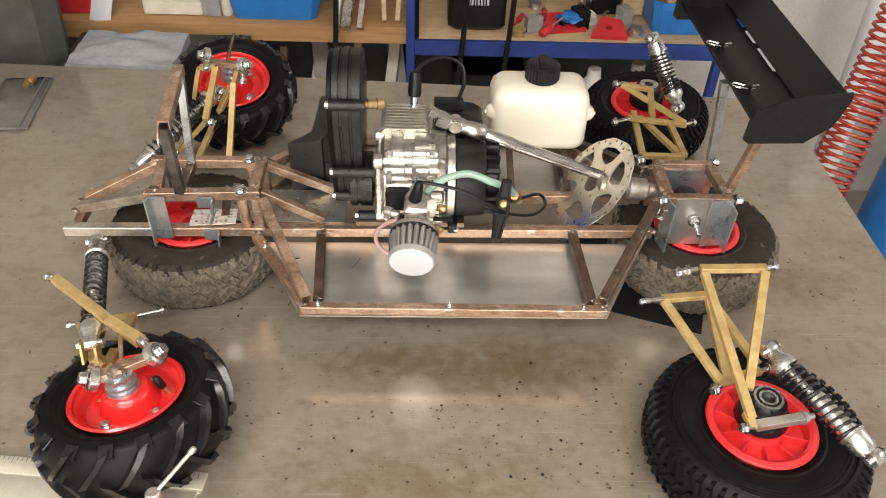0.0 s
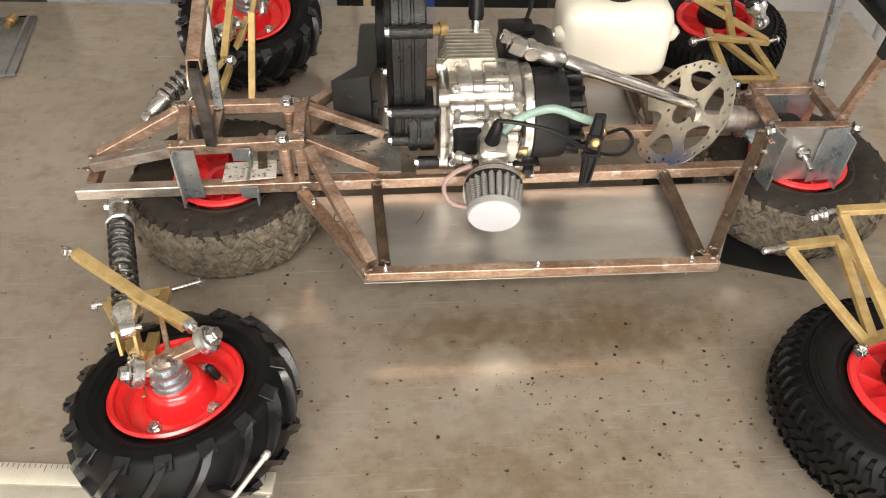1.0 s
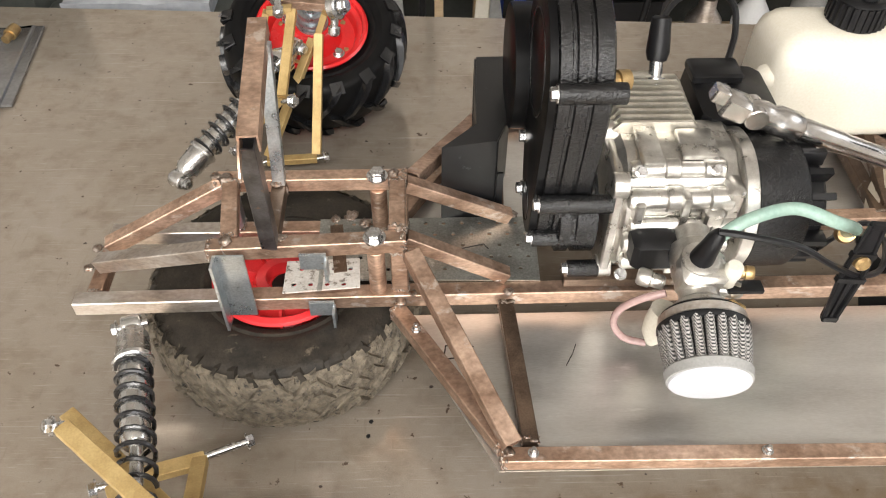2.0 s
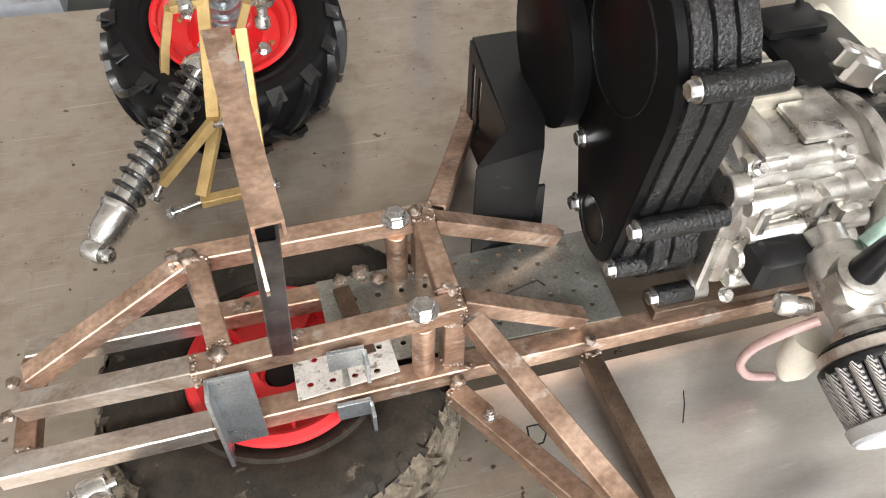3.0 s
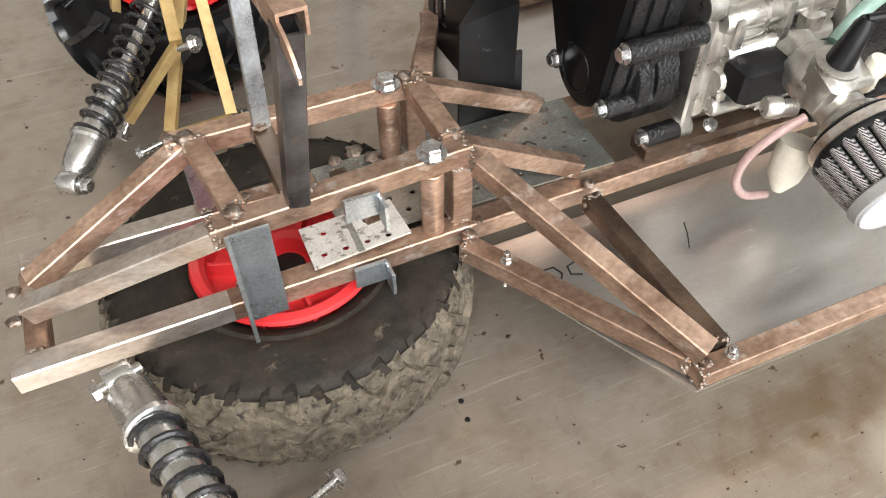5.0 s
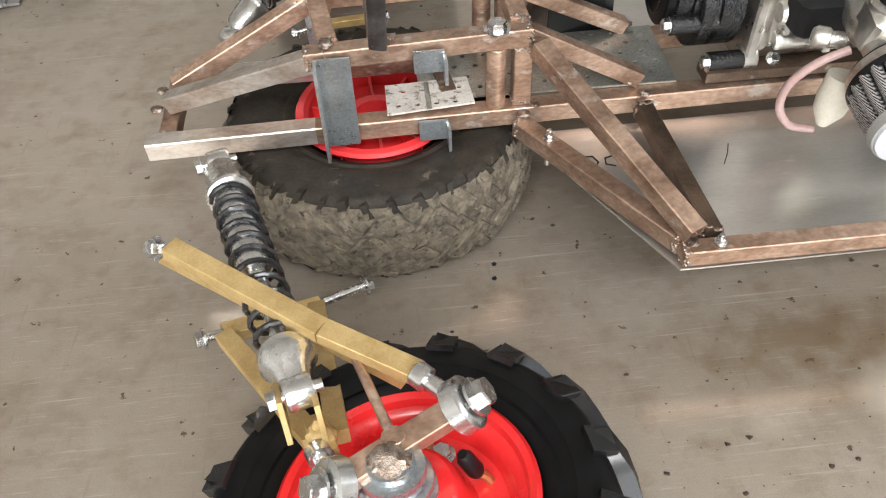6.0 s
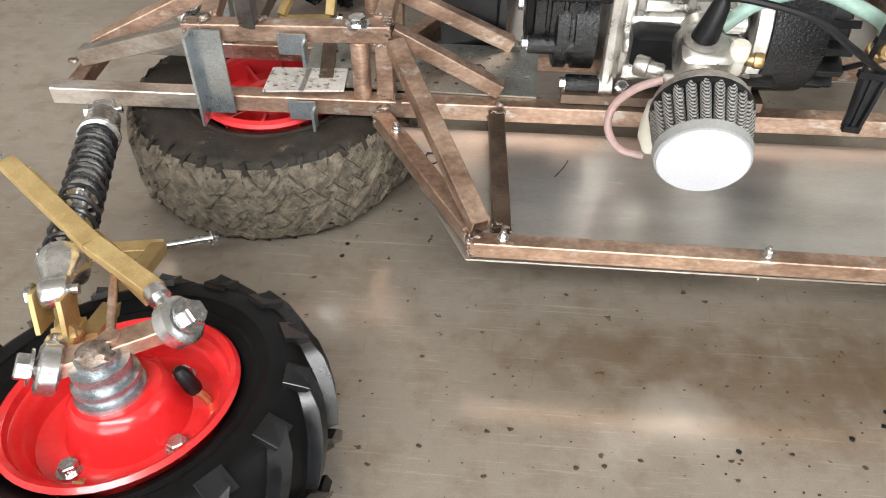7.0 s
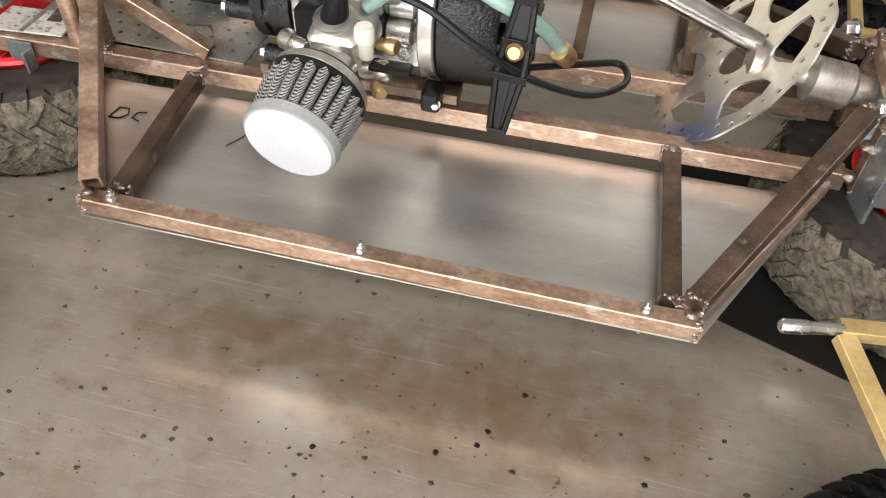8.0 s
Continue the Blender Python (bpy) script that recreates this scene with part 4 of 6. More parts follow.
for x0, x1, y, z in ((-0.108, -0.06, 1.0135, 0.315), (-0.109, -0.05, 1.0245, 0.201), (-0.1095, -0.07, 1.0375, 0.15), (-0.077, -0.05, 1.0275, 0.121)):
    b_ = part("bolt_boss", cyl(B(), (x0, y, z), (x1, y, z), 0.0078, 16), M_BLACK, case)
    part("case_bolt", hexagon(B(), (x0 + 0.0005, y, z), (-1, 0, 0), 0.0052, 0.0055), M_BOLT, b_, "zinc hex bolt")
for y, z in ((1.114, 0.206), (1.105, 0.154)):
    part("case_bolt", hexagon(B(), (-0.1125, y - 0.008, z), (-1, 0, 0), 0.0052, 0.0055), M_BOLT, case, "zinc hex bolt")
bm = yz_loft(B(), ring2d(1.07, 0.158, 0.041, 28), [(-0.089, -0.003), (-0.087, 0), (-0.078, 0), (-0.077, -0.003), (-0.074, -0.003), (-0.073, 0), (-0.056, 0)], (1.07, 0.158))
part("clutch_cover", bm, M_BLACK, en, "round black clutch housing")
bm = yz_loft(B(), ring2d(1.165, 0.238, 0.055, 30), [(-0.125, -0.002), (-0.124, 0), (-0.08, 0), (-0.078, -0.002)], (1.165, 0.238))
part("exhaust_body", bm, M_BLACKS, en, "satin black exhaust box")
# black sheet-metal guard: flat kinked top, vertical front, slotted side
bm = B()
top_ = [(-0.185, 1.105), (-0.136, 1.114), (-0.122, 1.15), (-0.106, 1.248), (-0.148, 1.247), (-0.153, 1.139)]
plate(bm, top_, [], 0.192, 0.1945)
guard = part("exhaust_guard", bm, M_GUARD, en, "folded black sheet-metal guard", angle=20)


def wall_sheet(a, b, z0, z1, holes=()):
    """An upright sheet from a to b in plan; z0 and z1 are (at a, at b); holes in metres along it and up."""
    a, b = V((*a, 0)), V((*b, 0))
    n_len = (b - a).length
    e_ = (b - a).normalized()
    m_ = Matrix(((e_.x, 0, e_.y, a.x), (e_.y, 0, -e_.x, a.y), (0, 1, 0, 0), (0, 0, 0, 1)))
    return plate(B(), [(0, z0[0]), (n_len, z0[1]), (n_len, z1[1]), (0, z1[0])], list(holes), -0.001, 0.001, m_)


part("guard_front", wall_sheet((-0.185, 1.1065), (-0.136, 1.1155), (0.104, 0.1), (0.192, 0.192)), M_GUARD, guard)
part("guard_flare", wall_sheet((-0.153, 1.14), (-0.183, 1.1085), (0.103, 0.113), (0.192, 0.192)), M_GUARD, guard)
slots_ = [[(x_, 0.125), (x_ + 0.009, 0.125), (x_ + 0.009, 0.18), (x_, 0.18)] for x_ in (0.012, 0.03)]
part("guard_side", wall_sheet((-0.149, 1.247), (-0.152, 1.142), (0.095, 0.104), (0.192, 0.192), slots_), M_GUARD, guard)
part("guard_side", wall_sheet((-0.135, 1.1175), (-0.123, 1.15), (0.11, 0.125), (0.192, 0.192)), M_GUARD, guard)
part("guard_stay", tube(B(), (-0.142, 1.118, 0.111), (-0.142, 1.122, 0.15), 0.03, 0.003), M_GUARD, guard)

# carburettor and filter
A0, A1 = V((0.003, 0.8815, 0.1565)), V((0.0105, 0.977, 0.178))
ax = (A1 - A0).normalized()
carb = part("carburettor", turned(B(), A0 + ax * 0.052, A0 + ax * 0.13, [(0, 0.02), (0.15, 0.02), (0.2, 0.015), (0.45, 0.016), (0.5, 0.019), (0.8, 0.019), (0.85, 0.014), (1, 0.014)], 22), M_ENGINE, en, "small cast carburettor")
bm = box(B(), A0 + ax * 0.085 + V((0, 0, 0.008)), (0.034, 0.026, 0.03), pose(0, 0, 0, 20, 0, 0).to_3x3(), 0.12)
part("carb_body", bm, M_ENGINE, carb)
c_ = V((0.007, 0.967, 0.188))
part("slide_tower", turned(B(), c_ + V((0, 0.004, -0.014)), c_ + V((0, -0.002, 0.013)), [(0, 0.0125), (0.5, 0.0125), (0.52, 0.0145), (0.95, 0.0145), (1, 0.011)], 20), M_ENGINE, carb)
part("cable_boot", turned(B(), c_ + V((0, -0.002, 0.011)), c_ + V((0.006, -0.004, 0.042)), [(0, 0.0095), (0.2, 0.0088), (0.5, 0.0075), (0.85, 0.0062), (1, 0.004)], 16), M_PLASTIC, carb, "black rubber cable boot")
for p, q, r, m_ in (((0.03, 0.958, 0.178), (0.03, 0.956, 0.202), 0.0055, M_CREAM), ((0.024, 0.962, 0.165), (0.045, 0.962, 0.168), 0.006, M_ENGINE), ((0.036, 0.955, 0.16), (0.044, 0.945, 0.16), 0.004, M_BRASS), ((-0.015, 0.965, 0.172), (-0.035, 0.972, 0.174), 0.006, M_ENGINE), ((0.036, 0.965, 0.185), (0.05, 0.962, 0.186), 0.0045, M_BRASS)):
    part("carb_fitting", turned(B(), p, q, [(0, r * 0.8), (0.1, r), (0.5, r), (0.55, r * 1.25), (0.9, r * 1.25), (1, r)], 12), m_, carb)
part("throttle_lever", box(B(), (0.046, 0.96, 0.172), (0.028, 0.012, 0.004), ch=0.2), M_PLASTIC, carb, "black throttle lever")
part("intake_block", box(B(), (-0.004, 1.004, 0.172), (0.062, 0.028, 0.03), ch=0.15), M_PLASTIC, en, "black intake block")
# core cone is black, which paints the shade between the pleats
fl = part("air_filter", turned(B(), A0 + ax * 0.008, A0 + ax * 0.041, [(0, 0.025), (0.05, 0.026), (0.95, 0.0285), (1, 0.028)], 40), M_PLASTIC, en, "chromed gauze cone air filter, its black core shading the pleat gaps")
bm = B()
_, s0, u0 = axes(ax)
n_ = 22
for k in range(n_):
    a = 2 * math.pi * k / n_
    r0 = s0 * math.cos(a) + u0 * math.sin(a)
    sweep(bm, [A0 + ax * 0.0085 + r0 * 0.0262, A0 + ax * 0.024 + r0 * 0.0288, A0 + ax * 0.042 + r0 * 0.0306], 0.0036, 10)
part("pleats", bm, M_GAUZE, fl, "silver mesh pleats")
part("end_cap", turned(B(), A0, A0 + ax * 0.009, [(0, 0.0268), (0.05, 0.0288), (0.2, 0.0294), (0.9, 0.0294), (1, 0.0285)], 48), M_WHITE, fl, "plain white end cap")
part("cap_rim", turned(B(), A0 + ax * 0.0018, A0 + ax * 0.0105, [(0, 0.029), (0.1, 0.0306), (0.85, 0.0318), (1, 0.0305)], 48), M_GREY, fl, "grey rubber rim")
part("collar", turned(B(), A0 + ax * 0.04, A0 + ax * 0.057, [(0, 0.0335), (0.12, 0.0342), (0.25, 0.0342), (0.3, 0.0318), (0.5, 0.0305), (0.85, 0.0305), (0.9, 0.029), (1, 0.027)], 40), M_PLASTIC, fl, "black rubber collar")
part("hose_clamp", turned(B(), A0 + ax * 0.0455, A0 + ax * 0.0525, [(0, 0.0318), (0.1, 0.0325), (0.9, 0.0325), (1, 0.0318)], 40), M_BRIGHT, fl, "slotted steel hose clamp")

part("throttle_cable", sweep(B(), curve([c_ + V((0.005, -0.004, 0.042)), (0.03, 0.958, 0.231), (0.07, 0.955, 0.222), (0.1, 0.955, 0.203), (0.135, 0.965, 0.178), (0.175, 0.995, 0.152), (0.2, 1.035, 0.14), (0.195, 1.06, 0.14), (0.17, 1.05, 0.142), (0.13, 1.02, 0.15)]), 0.0026), M_PLASTIC, en, "black throttle cable")
part("fuel_hose", sweep(B(), curve([(0.022, 0.985, 0.198), (0.045, 0.99, 0.215), (0.08, 0.995, 0.222), (0.112, 0.988, 0.214), (0.138, 0.998, 0.196), (0.152, 1.025, 0.165)]), 0.0052, 12), M_HOSE, en, "clear greenish fuel hose")
part("hose_fitting", turned(B(), (0.15, 1.02, 0.168), (0.158, 1.036, 0.152), [(0, 0.007), (0.3, 0.0085), (0.8, 0.0075), (1, 0.005)], 14), M_BRASS, en, "amber hose fitting")
part("drain_hose", sweep(B(), curve([(-0.016, 0.955, 0.172), (-0.033, 0.957, 0.163), (-0.046, 0.961, 0.145), (-0.047, 0.963, 0.124), (-0.036, 0.962, 0.107), (-0.018, 0.959, 0.103)]), 0.0031, 10), M_PINK, en, "clear pinkish hose loop")
part("float_bowl", turned(B(), (-0.011, 0.956, 0.15), (-0.017, 0.953, 0.112), [(0, 0.012), (0.4, 0.0125), (0.7, 0.011), (1, 0.004)], 18), M_CREAM, en, "milky plastic bowl")
# pull lever with its slotted grip
K0, K1 = V((0.1305, 0.968, 0.2295)), V((0.121, 0.953, 0.141))
dk, sk, uk = axes(K1 - K0, (0, -1, 0))
bm = B()
for o in (-1, 1):
    sweep(bm, [K0 + sk * o * 0.005, K0.lerp(K1, 0.45) + sk * o * 0.0085, K0.lerp(K1, 0.55) + sk * o * 0.0085, K1 + sk * o * 0.0048], 0.0022, 6)
for f in (0.0, 0.3, 0.56, 1.0):
    w_ = 0.006 + 0.006 * (1 - abs(f - 0.5) * 2)
    tube(bm, K0.lerp(K1, f) - sk * w_, K0.lerp(K1, f) + sk * w_, 0.005)
tube(bm, K0.lerp(K1, 0.56), K1, 0.003, 0.003)
tube(bm, K0 + uk * -0.001, K0.lerp(K1, 0.4) + uk * -0.001, 0.01, 0.003, up=uk)
tube(bm, K0.lerp(K1, 0.56) - uk * 0.002, K1 - uk * 0.002, 0.013, 0.0025, up=uk)
clip = part("lever", bm, M_PLASTIC, en, "black slotted plastic lever")
part("lever_screw", turned(B(), K0.lerp(K1, 0.36), K0.lerp(K1, 0.36) + V((0, -0.007, 0.002)), [(0, 0.0062), (0.7, 0.006), (1, 0.004)], 10), M_BRASS, clip, "worn brass screw")
part("engine_mount", box(B(), (0.0, 1.027, 0.113), (0.16, 0.02, 0.009)), M_TUBE_DK, en, "dark mounting strip on the rail")
part("engine_mount", box(B(), (0.0, 1.11, 0.113), (0.16, 0.02, 0.009)), M_TUBE_DK, en, "dark mounting strip on the rail")
part("mount_foot", box(B(), (0.062, 1.012, 0.117), (0.014, 0.02, 0.018), ch=0.15), M_PLASTIC, en)
part("mount_bolt", hexagon(B(), (0.066, 1.004, 0.117), (0.2, -1, 0), 0.003, 0.005), M_BOLT, en)

# ---- fuel tank ----
tk = thing("fuel_tank", (0.204, 1.225, 0.139), "milky white plastic fuel tank with a black screw cap", "fuel tank")
bm = B()


def rrect(x0, x1, y0, y1, r, z, n=5):
    out = []
    for cx, cy, a0 in ((x1 - r, y1 - r, 0), (x0 + r, y1 - r, 90), (x0 + r, y0 + r, 180), (x1 - r, y0 + r, 270)):
        out += [V((cx + r * math.cos(radians(a0 + 90 * k / n)), cy + r * math.sin(radians(a0 + 90 * k / n)), z)) for k in range(n + 1)]
    return out


for_z = [(0.139, 0.012), (0.1405, 0.006), (0.146, 0.0015), (0.154, 0.0), (0.218, 0.0), (0.231, 0.003), (0.24, 0.01), (0.2445, 0.02), (0.246, 0.03)]
loft(bm, [rrect(0.126 + e, 0.282 - e, 1.18 + e, 1.27 - e, max(0.02 - 0.4 * e, 0.006), z) for z, e in for_z])
body = part("tank_body", bm, M_TANK, tk)
for x, s in ((0.124, -1), (0.284, 1)):
    part("tank_lug", turned(B(), (x + 0.006 * -s, 1.2, 0.2), (x + 0.006 * s, 1.2, 0.2), [(0, 0.014), (0.7, 0.011), (1, 0.007)], 16), M_TANK, body)
    part("tank_bolt", hexagon(B(), (x + 0.004 * s, 1.199, 0.2), (s, 0, 0), 0.004, 0.005), M_BOLT, body)
bm = B()
turned(bm, (0.205, 1.226, 0.243), (0.205, 1.226, 0.273), [(0, 0.023), (0.1, 0.0255), (0.9, 0.0255), (0.97, 0.0235), (1, 0.02)], 32)
box(bm, (0.205, 1.226, 0.275), (0.012, 0.034, 0.006), ch=0.2)
cap = part("tank_cap", bm, M_PLASTIC, tk, "black ribbed screw cap")
for k in range(26):
    a = 2 * math.pi * k / 26
    part("cap_ridge", tube(B(), (0.205 + 0.0257 * math.cos(a), 1.226 + 0.0257 * math.sin(a), 0.247), (0.205 + 0.0257 * math.cos(a), 1.226 + 0.0257 * math.sin(a), 0.269), 0.003), M_PLASTIC, cap)
for x in (0.16, 0.25):
    bar("tank_bracket", (x, 1.117, 0.106), (x, 1.2, 0.1335), 0.01, M_TUBE_DK)
    bar("tank_bracket", (x, 1.2, 0.1345), (x, 1.262, 0.1345), 0.0085, M_TUBE_DK)

# ---- brake disc on its shaft ----
dm = Matrix.Translation((0.279, 1.086, 0.145)) @ V((-0.77, -0.07, 0.63)).to_track_quat("Z", "Y").to_matrix().to_4x4()
dk_ = thing("brake_disc", (0, 0, 0), "drilled steel bicycle brake disc, slightly blued at its rim", "brake disc", m=dm)
holes = []
for k in range(12):
    a = 2 * math.pi * k / 12
    for r, t in ((0.0665, 0.0), (0.0615, 0.17), (0.0655, 0.34)):
        holes.append(ring2d(r * math.cos(a + t), r * math.sin(a + t), 0.0023, 8))
for k in range(6):
    a = 2 * math.pi * k / 6

    def pt(r, t):
        return (r * math.cos(a + t), r * math.sin(a + t))
    holes.append([pt(0.0555, -0.4), pt(0.057, -0.1), pt(0.0565, 0.2), pt(0.053, 0.36), pt(0.045, 0.34), pt(0.036, 0.2), pt(0.0305, -0.05), pt(0.031, -0.26), pt(0.041, -0.4)])
holes.append(ring2d(0, 0, 0.0145, 20))
for k in range(6):
    a = 2 * math.pi * k / 6 + 0.55
    holes.append(ring2d(0.0225 * math.cos(a), 0.0225 * math.sin(a), 0.0022, 8))
bm = B()
plate(bm, [((0.07 + 0.0008 * math.sin(12 * t)) * math.cos(t), (0.07 + 0.0008 * math.sin(12 * t)) * math.sin(t)) for t in [2 * math.pi * i / 96 for i in range(96)]], holes, -0.001, 0.001)
bm.transform(Matrix.Diagonal((1.11, 1.11, 1, 1)))
heat_tint(M_DISC, dm.inverted() @ V((0.245, 1.02, 0.1)), 0.055)
part("disc", bm, M_DISC, dk_, local=True)
bm = turned(B(), (0.284, 1.069, 0.154), (0.374, 1.074, 0.14), [(0, 0.012), (0.15, 0.012), (0.16, 0.008), (0.45, 0.008), (0.5, 0.017), (0.8, 0.017), (0.85, 0.012), (1, 0.012)], 20)
part("drive_shaft", bm, M_BRIGHT, dk_, "machined steel drive coupling")
bar("axle_tube", (0.285, 1.085, 0.128), (0.372, 1.088, 0.128), 0.012, M_TUBE_DK)

# ---- breaker bar lying over the engine ----
wr = thing("breaker_bar", (0.15, 1.06, 0.2), "chromed flex-head breaker bar resting on the engine", "wrench")
W0, W1 = V((0.037, 1.074, 0.263)), V((0.291, 1.082, 0.16))
wd = (W1 - W0).normalized()
part("drive_head", box(B(), W0 + wd * 0.01, (0.024, 0.02, 0.02), pose(0, 0, 0, 0, 20, -8).to_3x3(), 0.15), M_CHROME, wr)
part("drive_square", box(B(), W0 - wd * 0.006 + V((0, 0, 0.006)), (0.013, 0.013, 0.013), pose(0, 0, 0, 0, 20, -8).to_3x3(), 0.1), M_CHROME, wr)
part("hinge", cyl(B(), W0 + wd * 0.028 + V((0, -0.012, 0)), W0 + wd * 0.028 + V((0, 0.012, 0)), 0.0095, 18), M_CHROME, wr)
part("fork", turned(B(), W0 + wd * 0.02, W0 + wd * 0.075, [(0, 0.006), (0.1, 0.0105), (0.3, 0.012), (0.45, 0.0105), (0.55, 0.0125), (0.9, 0.0125), (1, 0.009)], 20), M_CHROME, wr)
part("shaft", turned(B(), W0 + wd * 0.074, W1, [(0, 0.0085), (0.03, 0.0098), (0.2, 0.0098), (0.25, 0.0088), (0.9, 0.0082), (0.99, 0.008), (1, 0.006)], 20), M_CHROME, wr)
for k in range(9):
    f = 0.118 + 0.0042 * k
    part("stamped_bar", tube(B(), W0 + wd * f + V((0, -0.0045, 0.0071)), W0 + wd * (f + 0.0026) + V((0, -0.0045, 0.0071)), 0.003, 0.0012), M_MARK, wr)


# ---- suspension pieces ----
def shock(label, p, q, spring, body_first=True, r=0.0135, group="shock absorbers"):
    """A coil-over shock: alloy body at p, spring and rod on to q."""
    p, q = V(p), V(q)
    d = (q - p).normalized()
    Ln = (q - p).length
    s = thing("shock_absorber", p, label, "shock absorber", group)
    _, sd, ud = axes(d)
    for e, k in ((p, 1), (q, -1)):
        part("eye", turned(B(), e - sd * 0.008, e + sd * 0.008, [(0, 0.0085), (0.1, 0.0095), (0.9, 0.0095), (1, 0.0085)], 20), M_SHOCK, s)
        part("eye_bolt", hexagon(cyl(B(), e - sd * 0.013, e + sd * 0.013, 0.0035, 10), e + sd * 0.012, sd, 0.0055, 0.005), M_BOLT, s)
    part("body", turned(B(), p + d * 0.006, p + d * Ln * 0.55, [(0, 0.008), (0.07, 0.013), (0.28, 0.0145), (0.3, 0.0165), (0.33, 0.0165), (0.35, 0.0115), (0.97, 0.0112), (1, 0.009)], 24), M_SHOCK, s, "polished alloy damper body")
    part("piston_rod", cyl(B(), p + d * Ln * 0.54, q - d * 0.012, 0.005, 14), M_PLASTIC if spring is M_SPRING_B else M_SHOCK, s)
    part("lower_cup", turned(B(), q - d * 0.03, q - d * 0.004, [(0, 0.0155), (0.15, 0.016), (0.35, 0.016), (0.6, 0.011), (1, 0.008)], 24), M_SHOCK, s)
    part("spring", coil(B(), p + d * Ln * 0.2, q - d * 0.03, r, 0.0019, 11), spring, s, "coil spring")
    return s


def rod_end(parent, c, n, out, r=0.0146):
    """A spherical rod end at c, its eye facing n, its shank along out."""
    c, n, out = V(c), V(n).normalized(), V(out).normalized()
    o = part("rod_end", turned(B(), c - n * 0.006, c + n * 0.006, [(0, r * 0.82), (0.15, r), (0.85, r), (1, r * 0.82)], 22), M_SHOCK, parent, "bright spherical rod end")
    part("ball", turned(B(), c - n * 0.0075, c + n * 0.0075, [(0, r * 0.35), (0.25, r * 0.58), (0.5, r * 0.64), (0.75, r * 0.58), (1, r * 0.35)], 16), M_CHROME, o)
    part("shank", turned(B(), c + out * r * 0.8, c + out * (r + 0.018), [(0, 0.005), (0.5, 0.0045), (0.52, 0.007), (0.9, 0.007), (1, 0.005)], 12), M_SHOCK, o)
    part("end_bolt", hexagon(cyl(B(), c - n * 0.012, c + n * 0.014, 0.003, 10), c + n * 0.008, n, 0.0078, 0.0085), M_BOLT, o)
    return o


def arm(label, bars, bolts=(), group="suspension arms", w=0.0105, h=0.0075, at=None):
    a = thing("suspension_arm", at or bars[0][0], label, "suspension arm", group)
    for p, q in bars:
        part("arm_bar", tube(B(), p, q, w, h, hollow=False), M_GOLD, a)
    for p, q in bolts:
        p, q = V(p), V(q)
        bm = cyl(B(), p, q, 0.0032, 12)
        hexagon(bm, q, q - p, 0.0056, 0.0065)
        part("arm_bolt", bm, M_BOLT, a, "long zinc bolt")
    return a


# pieces on the loose front wheel
shock("coil-over shock with black spring leaning on the frame", (-0.45, 0.986, 0.101), (-0.384, 0.766, 0.124), M_SPRING)
up = arm("gold-painted upper suspension arm with a rod end", [((-0.459, 0.866, 0.138), (-0.37, 0.795, 0.136)), ((-0.37, 0.795, 0.136), (-0.321, 0.766, 0.129)), ((-0.478, 0.9, 0.1), (-0.328, 0.771, 0.12))], [((-0.461, 0.872, 0.132), (-0.467, 0.868, 0.137))], w=0.0122, h=0.0085)
rod_end(up, (-0.301, 0.744, 0.13), (0.65, 0.05, 0.5), (-0.5, 0.5, 0.02))
lo = arm("gold-painted lower suspension arm with a welded clevis", [((-0.448, 0.866, 0.053), (-0.385, 0.894, 0.038)), ((-0.446, 0.862, 0.055), (-0.38, 0.752, 0.098)), ((-0.388, 0.892, 0.04), (-0.367, 0.752, 0.098)), ((-0.38, 0.765, 0.096), (-0.371, 0.735, 0.108))],
         [((-0.445, 0.867, 0.053), (-0.459, 0.861, 0.056)), ((-0.386, 0.897, 0.037), (-0.354, 0.912, 0.034))], w=0.0125, h=0.009)
rod_end(lo, (-0.366, 0.713, 0.12), (-0.75, -0.25, 0.42), (-0.3, 0.75, -0.3))
part("clevis", box(B(), (-0.3935, 0.76, 0.116), (0.003, 0.024, 0.026), pose(0, 0, 0, -25, 0, 12).to_3x3()), M_GOLD, lo)
part("clevis", box(B(), (-0.3745, 0.756, 0.116), (0.003, 0.024, 0.026), pose(0, 0, 0, -25, 0, 12).to_3x3()), M_GOLD, lo)
part("weld_bead", blob(B(), (-0.376, 0.748, 0.106), 0.009, 41), M_GOLD, lo)
hub = thing("steering_knuckle", (-0.33, 0.72, 0.095), "bare steel steering knuckle on a threaded hub", "knuckle")
hx = V((-0.1, 0.15, 1)).normalized()
hc = V((-0.333, 0.71, 0.066)) + hx * 0.036
part("threaded_hub", turned(B(), hc, hc + hx * 0.027, [(0, 0.02), (0.12, 0.02), (0.14, 0.0165), (0.3, 0.0165), (0.32, 0.019), (0.42, 0.019), (0.44, 0.015), (0.6, 0.015), (0.62, 0.0165), (0.8, 0.0165), (0.82, 0.012), (1, 0.012)], 28), M_ZINC, hub)
part("weld_bead", blob(B(), hc + hx * 0.027, 0.0105, 55, 0.5), M_WELD, hub)
part("knuckle_bar", tube(B(), (-0.362, 0.716, 0.12), (-0.309, 0.741, 0.127), 0.013, 0.01), M_TUBE, hub)
part("steering_rod", cyl(B(), (-0.337, 0.732, 0.126), (-0.356, 0.788, 0.128), 0.0028, 10), M_TUBE, hub)
part("rod_foot", cyl(B(), (-0.336, 0.73, 0.123), (-0.3365, 0.7315, 0.13), 0.0065, 14), M_TUBE, hub)

